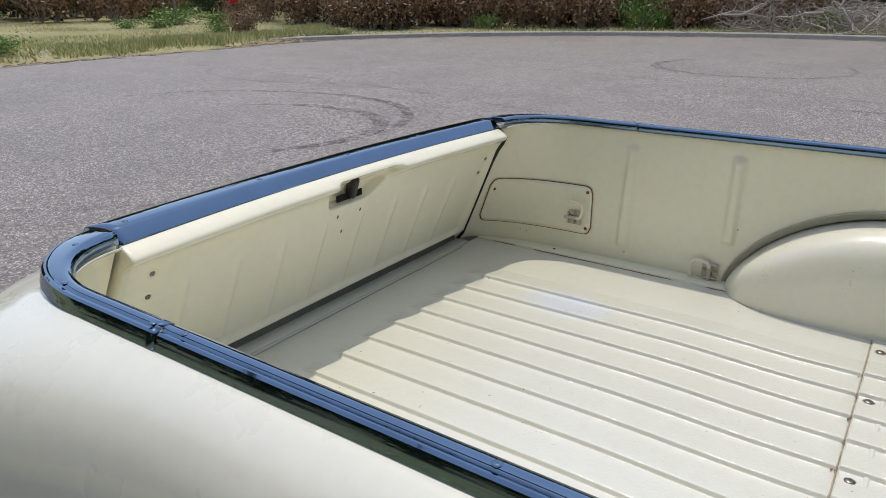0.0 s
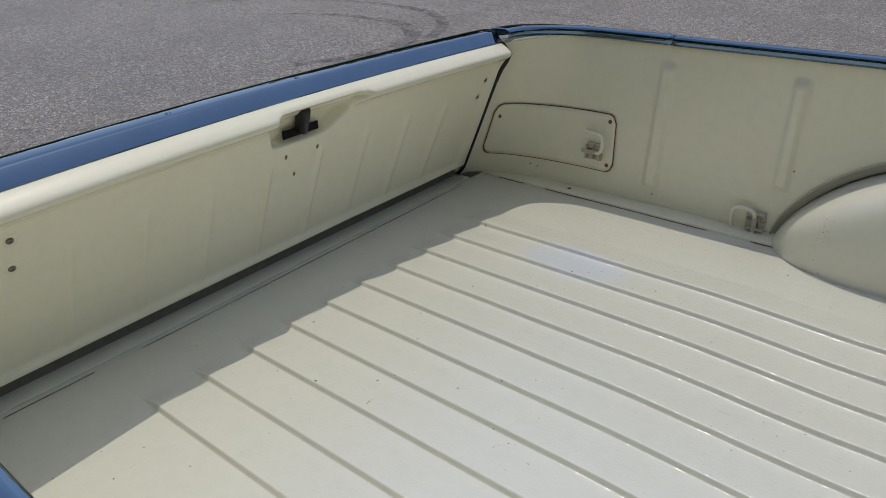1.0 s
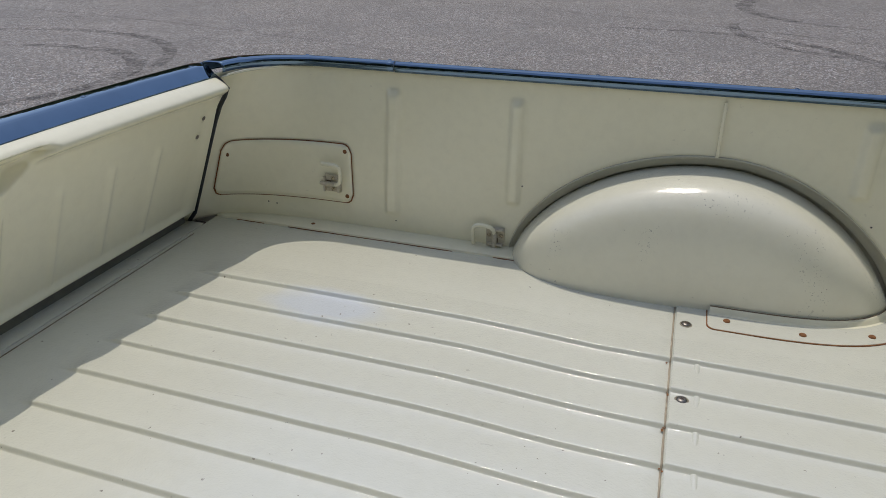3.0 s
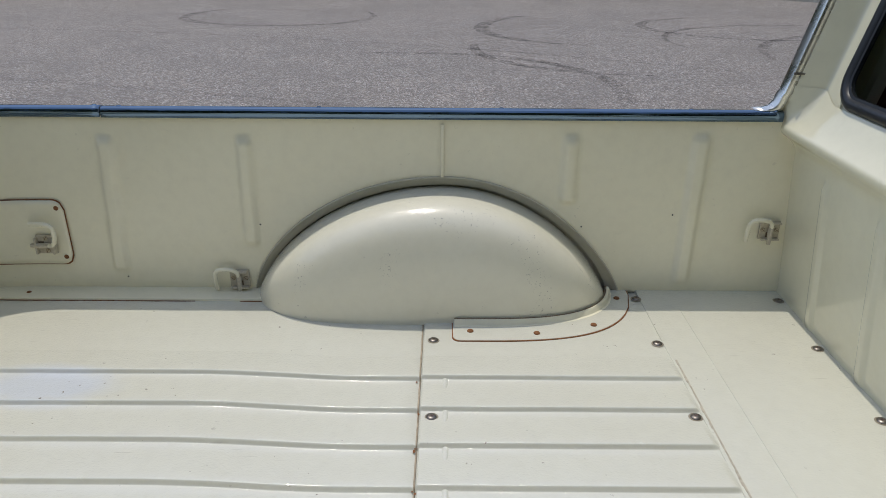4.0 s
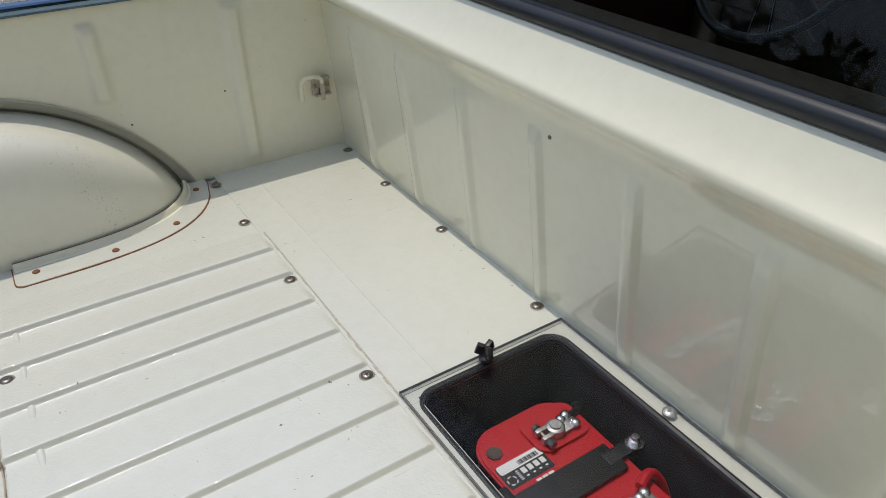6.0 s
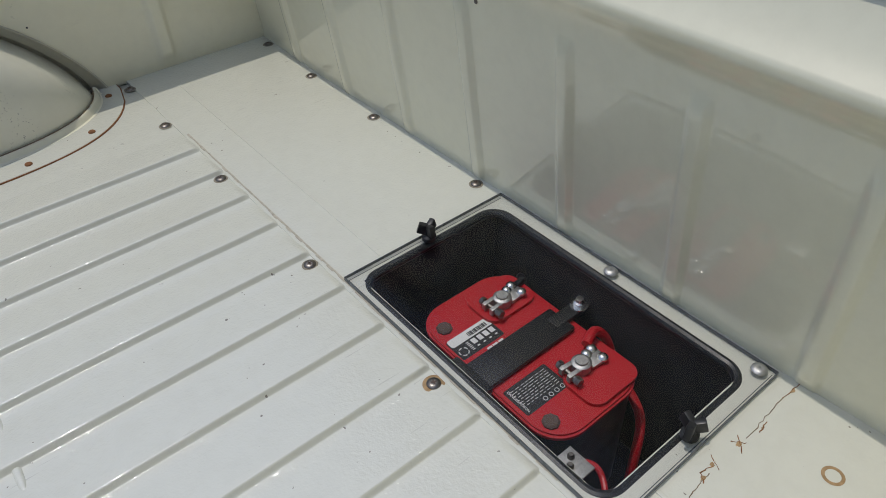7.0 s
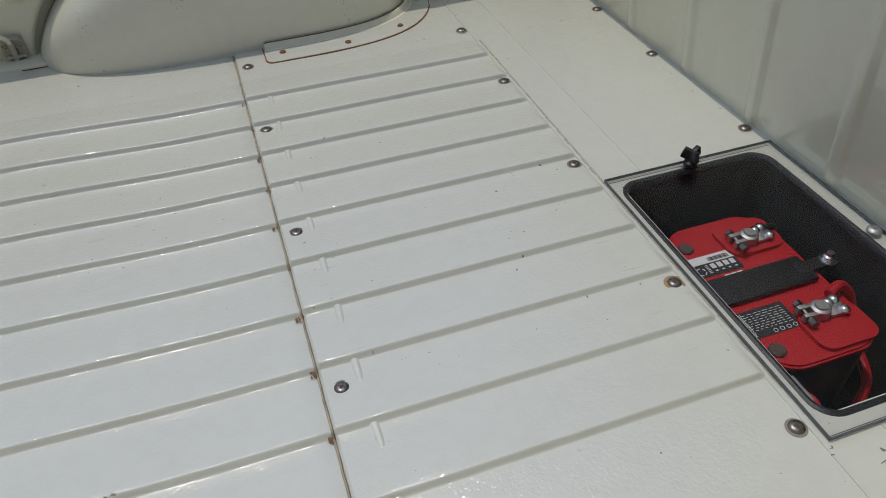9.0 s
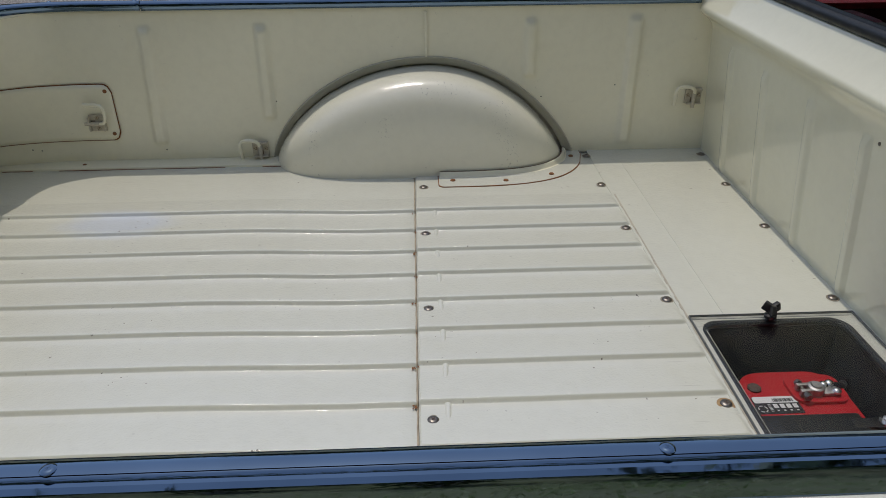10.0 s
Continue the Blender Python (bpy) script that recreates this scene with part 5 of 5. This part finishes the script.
for x in (0.01, 2.95):
    for s in (1, -1):
        m = pose(x, s * 0.80, GROUND + 0.33, -90 * s, 0, 0)
        tyre = place("wheel", TYRE_MESH, truck, m, "black tyre on a chrome rim")
        rim = new("rim", RIM_MESH)
        rim.parent = tyre

# ---------------------------------------------------------------- skid marks
def skid_material(name="tyre_rubber_marks", most=0.75):
    n = Nodes(name)
    n.set(Base_Color=(0.035, 0.033, 0.033), Roughness=0.8)
    f = n.math("MULTIPLY", n.ramp(n.noise(7.0, 5, 0.7), 0.38, 0.72), n.ramp(n.noise(60.0, 2), 0.3, 0.6))
    n.set(Alpha=n.math("MULTIPLY", f, most))
    return n.mat


SKID = skid_material()
SKID_FAINT = skid_material("faint_tyre_marks", 0.42)
for x, y, r, a0, a1, w, mat in ((-7.1, 3.85, 2.43, 12, 165, 0.15, SKID), (-6.3, 3.9, 1.49, -30, 145, 0.19, SKID), (-6.6, 3.4, 2.9, -60, 20, 0.12, SKID_FAINT), (-2.95, 12.95, 1.68, 140, 392, 0.20, SKID), (-3.2, 12.4, 1.5, 40, 110, 0.12, SKID_FAINT),
                                (2.7, 11.3, 2.1, 125, 252, 0.24, SKID), (4.85, 11.45, 1.5, 100, 300, 0.18, SKID), (-0.6, 6.2, 2.4, -12, 108, 0.17, SKID), (2.6, 9.2, 2.2, 175, 262, 0.15, SKID), (5.6, 9.6, 2.3, 60, 190, 0.12, SKID),
                                (7.2, 7.6, 3.2, 90, 170, 0.18, SKID), (-9.5, 9.0, 2.4, 200, 330, 0.12, SKID_FAINT), (-9.0, -16.0, 26.0, 62, 112, 0.10, SKID_FAINT), (-12.0, -20.0, 28.5, 50, 100, 0.09, SKID_FAINT)):
    bm = bmesh.new()
    rows = []
    for k in range(41):
        f = k / 40
        a = radians(a0 + (a1 - a0) * f)
        rr = r * (1 + 0.03 * math.sin(3 * a + x))
        ww = w * (0.35 + 0.65 * math.sin(math.pi * min(1, 0.12 + f * 0.95)) ** 0.6)
        rows.append([(x + (rr + e * ww) * math.cos(a), y + (rr + e * ww) * math.sin(a), GROUND + 0.004) for e in (-0.5, 0, 0.5)])
    grid(bm, rows)
    tagged(part("skid_mark", bm, mat, None, "curved black skid mark on the asphalt"), "", "skid mark", "skid marks", "structure")

# ---------------------------------------------------------------- kerb, verge and woods
CX, CY, CR = -2.2, 6.5, 14.6
CONCRETE = plain("concrete", (0.42, 0.40, 0.36), 0.85, 0.0, 0.5, 12.0, 0.5)


def polar(r, deg, z=GROUND):
    r -= 4.6 * smoothstep(220, 250, deg % 360) * (1 - smoothstep(300, 330, deg % 360))
    return Vector((CX + r * math.cos(radians(deg)), CY + r * math.sin(radians(deg)), z))


bm = bmesh.new()
rows = []
for k in range(241):
    a = 1.5 * k
    sink = 0.06 * smoothstep(152, 158, a) * (1 - smoothstep(230, 245, a)) * (1 - smoothstep(173, 175, a) * (1 - smoothstep(177.5, 179, a)))
    rows.append([polar(CR + r, a, GROUND + z - (sink if z > 0 else 0)) for r, z in ((0.0, 0.0), (0.02, 0.10), (0.05, 0.125), (0.15, 0.13), (0.17, 0.09))])
grid(bm, rows)
tagged(part("kerb", bm, CONCRETE, None, "weathered pale concrete kerb round the lot"), "", "kerb", kind="structure")


def spill(a):
    """How far earth and litter have spilled over the kerb into the lot."""
    return 1.65 * smoothstep(147, 170, a % 360) * (1 - smoothstep(235, 250, a % 360))


def earth():
    n = Nodes("verge_earth")
    a = n.ramp(n.noise(0.8, 5, 0.6), 0.35, 0.65)
    b = n.ramp(n.noise(14.0, 4, 0.7), 0.3, 0.7)
    col = n.mix(a, (0.42, 0.36, 0.21), (0.24, 0.27, 0.09))
    n.set(Base_Color=n.mix(n.math("MULTIPLY", b, 0.6), col, (0.38, 0.32, 0.19)), Roughness=0.95)
    n.bump(n.noise(30.0, 4), 0.8, 0.03)
    return n.mat


bm = bmesh.new()
rows = []
for k in range(361):
    a = 1.0 * k
    e = spill(a) * (1 + 0.25 * noise.noise((a * 0.35, 3, 0)))
    edge = [(CR + 0.16 - e * 1.1, -0.115 if e > 0.05 else -0.02), (CR + 0.155 - e * 0.85, -0.06 if e > 0.05 else -0.02), (CR + 0.16 - e * 0.45, -0.03), (CR + 0.165, -0.02)]
    rows.append([polar(r, a, GROUND + 0.10 + h + (0.05 if r > CR + 0.5 else 0.012) * noise.noise((a * 0.2, r, 1))) for r, h in edge + [(CR + 1, 0.02), (CR + 3, 0.05), (CR + 8, 0.12), (CR + 20, 0.2), (CR + 60, 0.4)]])
grid(bm, rows)
tagged(part("verge", bm, earth(), None, "dry grassy earth verge behind the kerb"), "", "verge", kind="structure")


def leaf_material(name, a, b):
    n = Nodes(name)
    r = n.tree.nodes.new("ShaderNodeNewGeometry").outputs["Random Per Island"]
    n.set(Base_Color=n.mix(r, a, b), Roughness=0.6)
    return n.mat


GRASS = leaf_material("grass_blades", (0.21, 0.30, 0.06), (0.70, 0.60, 0.34))
GREEN = leaf_material("green_leaves", (0.07, 0.16, 0.025), (0.20, 0.34, 0.06))
BROWN = leaf_material("dead_leaves", (0.055, 0.034, 0.022), (0.46, 0.28, 0.15))
DARK_LEAF = leaf_material("woodland_leaves", (0.025, 0.045, 0.015), (0.07, 0.11, 0.03))
TWIG = plain("grey_wood", (0.52, 0.46, 0.40), 0.8, 0.0, 0.6, 30.0, 0.5)
BARK = plain("bark", (0.12, 0.09, 0.065), 0.9, 0.0, 0.6, 14.0, 0.8)


def quads(name, rows, material):
    """Many small leaves, each four points, as one mesh."""
    verts, faces = [], []
    for q in rows:
        i = len(verts)
        verts += [tuple(p) for p in q]
        faces.append(tuple(range(i, i + len(q))))
    mesh = bpy.data.meshes.new(name)
    mesh.from_pydata(verts, [], faces)
    mesh.materials.append(material)
    return mesh


def leaf(p, size):
    d = Vector((rng.gauss(0, 1), rng.gauss(0, 1), rng.gauss(0, 0.7))).normalized()
    u = d.orthogonal().normalized()
    v = d.cross(u)
    a = rng.uniform(0, 6.28)
    u, v = math.cos(a) * u + math.sin(a) * v, -math.sin(a) * u + math.cos(a) * v
    return [p - u * size, p - v * size * 0.45, p + u * size, p + v * size * 0.45]


def brush_edge(a):
    """How far from the lot's middle the undergrowth begins, by direction."""
    return 16.0 + 12.0 * smoothstep(144, 156, a) * (1 - smoothstep(215, 240, a))


blades = []
for k in range(150000):
    a = rng.uniform(146, 190) if k % 8 else rng.uniform(60, 300)
    e = spill(a)
    r = CR + 0.28 - e * rng.uniform(0.3, 1.0) + (brush_edge(a) + 1.5 - CR) * rng.random() ** 1.35
    p = polar(r, a, GROUND + 0.07 - 0.05 * smoothstep(CR + 0.1, CR - 1.2, r))
    patch = noise.noise((p.x * 0.55, p.y * 0.55, 2)) + 0.5 * noise.noise((p.x * 1.7, p.y * 1.7, 5))
    if patch < (-0.08 if r < CR + 0.3 else -0.6) and rng.random() < 0.85:
        continue
    h = rng.uniform(0.05, 0.24) * (0.8 + 0.7 * noise.noise((p.x * 0.4, p.y * 0.4, 7)))
    w, d = rng.uniform(0.008, 0.024), rng.uniform(0, 6.28)
    side = Vector((math.cos(d), math.sin(d), 0)) * w
    tip = p + Vector((rng.uniform(-0.12, 0.12), rng.uniform(-0.12, 0.12), h))
    blades.append([p - side, p + side, tip])
ob = new("grass", quads("grass", blades, GRASS))
tagged(ob, "patchy dry and green grass on the verge", "grass", kind="stuff")
litter = []
for k in range(11000):
    a = rng.uniform(148, 192) if k % 4 else rng.uniform(80, 150)
    e = spill(a)
    p = polar(CR - 0.06 - 0.95 * e + abs(rng.gauss(0, 0.16 + 0.3 * e)) - 0.10 - 0.25 * e * noise.noise((a * 0.8, 1, 4)), a, GROUND)
    p.z = GROUND + (0.012 if e < 0.2 else 0.012 + 0.07 * smoothstep(CR - e, CR, (p - polar(0, a)).length))
    d = rng.uniform(0, 6.28)
    u = Vector((math.cos(d), math.sin(d), rng.uniform(-0.25, 0.25))) * rng.uniform(0.015, 0.05)
    v = Vector((-u.y, u.x, rng.uniform(0.0, 0.01))) * 0.5
    litter.append([p - u, p - v, p + u, p + v])
ob = new("leaf_litter", quads("leaf_litter", litter, leaf_material("litter_leaves", (0.22, 0.14, 0.08), (0.62, 0.50, 0.34))))
tagged(ob, "dry fallen leaves along the kerb", "leaf litter", kind="stuff")


def shrub(name, label, leaf_mat, spread, height, leaves, size, at):
    """Stems with a ragged crown of separate leaves, down to the ground."""
    bush = thing(name, label, "shrub", at)
    bm = bmesh.new()
    tips = []
    for k in range(16):
        a, e = rng.uniform(0, 6.28), rng.uniform(0.15, 1.0)
        tip = Vector((math.cos(a) * spread * e, math.sin(a) * spread * e, height * rng.uniform(0.45, 1.0)))
        mid = tip * 0.5 + Vector((rng.uniform(-0.1, 0.1), rng.uniform(-0.1, 0.1), height * 0.12))
        base = Vector((math.cos(a) * 0.06, math.sin(a) * 0.06, 0))
        tube(bm, [base, mid, tip], [0.016, 0.010, 0.004], 5)
        tips += [mid, tip, (mid + tip) / 2, (base + mid) / 2]
    bmesh.ops.translate(bm, verts=bm.verts, vec=Vector(at))
    part("brushwood", bm, TWIG, bush)
    out = []
    for k in range(leaves):
        c = rng.choice(tips)
        p = c + Vector((rng.gauss(0, 0.20), rng.gauss(0, 0.20), rng.gauss(0, 0.16)))
        if p.z > 0.02:
            out.append([q + Vector(at) for q in leaf(p, size * rng.uniform(0.6, 1.5))])
    hang(new("foliage", quads("foliage", out, leaf_mat)), bush)
    return bush


def ground_at(r, a):
    return polar(r, a, GROUND + 0.10 + 0.02 + 0.012 * (r - CR))


kinds = [shrub("shrub", "dry brown shrub at the edge of the lot", BROWN, 1.1, 1.5, 1500, 0.055, ground_at(17.2, 138)),
         shrub("shrub", "low green weedy shrub on the verge", GREEN, 0.8, 0.8, 1100, 0.050, ground_at(16.0, 112)),
         shrub("shrub", "dark green undergrowth below the trees", DARK_LEAF, 1.3, 2.0, 1600, 0.07, ground_at(19.5, 120))]
for b in kinds:
    b["group"] = "shrubs round the lot"


def spot(b, r, a, size, rng=rng, squat=1.0):
    p = ground_at(r, a)
    return copy_thing(b, Matrix.Translation(p) @ pose(0, 0, 0, 0, 0, rng.uniform(0, 360)) @ Matrix.Diagonal((size / squat, size / squat, size * squat, 1)))


for a in list(range(62, 160, 4)):
    if a < 92:
        continue
    r = brush_edge(a + 2)
    spot(kinds[0], r + rng.uniform(0.6, 1.8), a + rng.uniform(-1.5, 1.5), rng.uniform(0.8, 1.2))
    spot(kinds[2], r + rng.uniform(2.5, 4.5), a + rng.uniform(-2, 2), rng.uniform(0.9, 1.5))
    if rng.random() < 0.35:
        spot(kinds[1], r + rng.uniform(-0.2, 0.4), a + rng.uniform(-2, 2), rng.uniform(0.5, 0.8))
for a, r, k, z in ((158, 22, 1, 0.9), (160.5, 20.5, 1, 0.55), (163, 21, 1, 0.45), (181.5, 14.6, 1, 0.6), (183.5, 15.2, 1, 0.75), (154.5, 21.5, 1, 0.7), (171, 26, 1, 0.7), (156.3, 16.5, 0, 0.5), (155.2, 16.9, 0, 0.6), (157.5, 17.5, 1, 0.5)):
    spot(kinds[k], r, a, z, squat=0.72 if k == 1 else 0.9)
for a in range(155, 196, 2):
    spot(kinds[0], rng.uniform(25.5, 28), a + rng.uniform(-0.8, 0.8), rng.uniform(0.8, 1.5))
    spot(kinds[2], rng.uniform(28, 31), a + rng.uniform(-1, 1), rng.uniform(1.1, 1.6))
for k in range(46):
    a = rng.uniform(104, 150)
    spot(kinds[0], brush_edge(a) + rng.uniform(0.1, 3.0) + (1.0 if a > 143 else 0), a, rng.uniform(0.55, 1.1))
for a in range(190, 420, 9):
    spot(kinds[2], brush_edge(a % 360) + rng.uniform(1, 3), a, rng.uniform(1.0, 1.5))

# heap of dead branches
bm = bmesh.new()
for k in range(1500):
    a = rng.uniform(74, 103)
    base = ground_at(rng.uniform(15.2, 18.5), a)
    d = Vector((rng.gauss(0, 1), rng.gauss(0, 0.8), rng.gauss(0.1, 0.55))).normalized()
    ln = rng.uniform(0.5, 1.9)
    base.z += rng.uniform(0.0, 1.15) * rng.random()
    pts = [base - d * ln * 0.5]
    for i in range(1, 5):
        pts.append(pts[-1] + d * ln * 0.25 + Vector((rng.gauss(0, 0.09), rng.gauss(0, 0.09), rng.gauss(0, 0.08))))
    for p in pts:
        p.z = max(p.z, GROUND + 0.12)
    w = rng.choice((0.004, 0.005, 0.006, 0.008, 0.010, 0.014, 0.034))
    tube(bm, pts, [w, w * 0.9, w * 0.75, w * 0.6, w * 0.35], 5)
tagged(part("brush_pile", bm, TWIG, None, "tangled heap of bare grey dead branches"), "", "brush pile", kind="stuff")


def tree(at, height):
    """A tapered trunk with limbs and a ragged crown."""
    t = thing("tree", "tall shady tree at the edge of the woods", "tree", at, "trees round the lot")
    bm = bmesh.new()
    at = Vector(at)
    trunk = [at + Vector((rng.gauss(0, 0.12) * k, rng.gauss(0, 0.12) * k, height * 0.6 * k / 5)) for k in range(6)]
    tube(bm, trunk, [0.26, 0.22, 0.19, 0.15, 0.11, 0.06], 9)
    tips = [trunk[-1]]
    for k in range(16):
        b = trunk[rng.choice((2, 3, 3, 4, 4, 5))]
        a = rng.uniform(0, 6.28)
        e = b + Vector((math.cos(a) * rng.uniform(1.2, 3.0), math.sin(a) * rng.uniform(1.2, 3.0), rng.uniform(0.3, 0.42 * height * 0.8)))
        m = (b + e) / 2 + Vector((0, 0, rng.uniform(-0.1, 0.5)))
        tube(bm, [b, m, e], [0.085, 0.055, 0.02], 6)
        tips += [e, m, e * 0.6 + m * 0.4]
    part("trunk", bm, BARK, t)
    out = []
    for k in range(3200):
        p = rng.choice(tips) + Vector((rng.gauss(0, 0.75), rng.gauss(0, 0.75), rng.gauss(0, 0.6)))
        out.append(leaf(p, rng.uniform(0.08, 0.2)))
    hang(new("crown", quads("crown", out, DARK_LEAF)), t)
    return t


forest = [tree(tuple(ground_at(21, 118)), 8.0), tree(tuple(ground_at(23, 141)), 9.5)]
for k in range(46):
    a = 7.83 * k + rng.uniform(-2, 2)
    r = brush_edge(a % 360) + (4.5 if k % 2 else 8.5) + rng.uniform(0, 3)
    if 148 < a % 360 < 225:
        continue
    copy_thing(forest[k % 2], Matrix.Translation(ground_at(r, a)) @ pose(0, 0, 0, 0, 0, rng.uniform(0, 360)) @ Matrix.Scale(rng.uniform(1.0, 1.5), 4))

woods = []
for k in range(22000):
    a = rng.uniform(0, 360)
    p = polar(rng.uniform(31, 37), a, GROUND + 0.2 + 11.0 * rng.random() ** 1.25 * (0.75 + 0.5 * noise.noise((a * 0.11, 0, 0))))
    woods.append(leaf(p, rng.uniform(0.25, 0.55)))
ob = new("far_woods", quads("far_woods", woods, DARK_LEAF))
tagged(ob, "dense dark woods behind the lot", "woods", kind="stuff")

# the dark depth of the woods beyond: a ragged sheet with shade as its colour
WOOD_SHADE = plain("deep_woods_shade", (0.065, 0.060, 0.036), 0.95, 0.0, 0.7, 0.8, 0.8)
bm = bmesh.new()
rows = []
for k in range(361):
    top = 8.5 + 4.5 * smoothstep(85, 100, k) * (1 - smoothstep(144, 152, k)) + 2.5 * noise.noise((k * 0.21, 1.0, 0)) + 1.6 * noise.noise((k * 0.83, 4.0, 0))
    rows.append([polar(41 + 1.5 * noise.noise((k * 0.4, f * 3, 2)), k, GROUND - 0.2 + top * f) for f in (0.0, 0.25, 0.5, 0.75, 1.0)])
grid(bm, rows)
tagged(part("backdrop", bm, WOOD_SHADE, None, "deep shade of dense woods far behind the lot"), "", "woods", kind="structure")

# street signs standing in the verge
post = thing("sign_post", "thin grey metal post standing in the weeds", "post", tuple(ground_at(21.4, 158.3)))
bm = bmesh.new()
g = ground_at(21.4, 158.3)
box(bm, g.x - 0.03, g.x + 0.03, g.y - 0.012, g.y + 0.012, g.z - 0.05, g.z + 2.4, 0.004)
part("post", bm, plain("galvanised", (0.35, 0.36, 0.36), 0.5, 0.8, 0.4, 20.0, 0.2), post)
g = Vector((-18.0, 13.54, GROUND + 0.2))
sign = thing("stop_sign", "red road sign on a thin post among the shrubs", "road sign", tuple(g))
bm = bmesh.new()
box(bm, g.x - 0.015, g.x + 0.015, g.y - 0.008, g.y + 0.008, g.z - 0.1, 0.45, 0.003)
part("post", bm, BARK, sign)
bm = bmesh.new()
lathe(bm, [(0, -0.004), (0.33, -0.004), (0.33, 0.004), (0, 0.004)], 8, pose(g.x + 0.03, g.y - 0.01, 0.66, 0, 90, 0) @ pose(0, 0, 0, 0, 0, 22.5))
part("plate", bm, plain("sign_red", (0.55, 0.02, 0.025), 0.4, 0.0, 0.1), sign, "red sign plate", smooth=False)
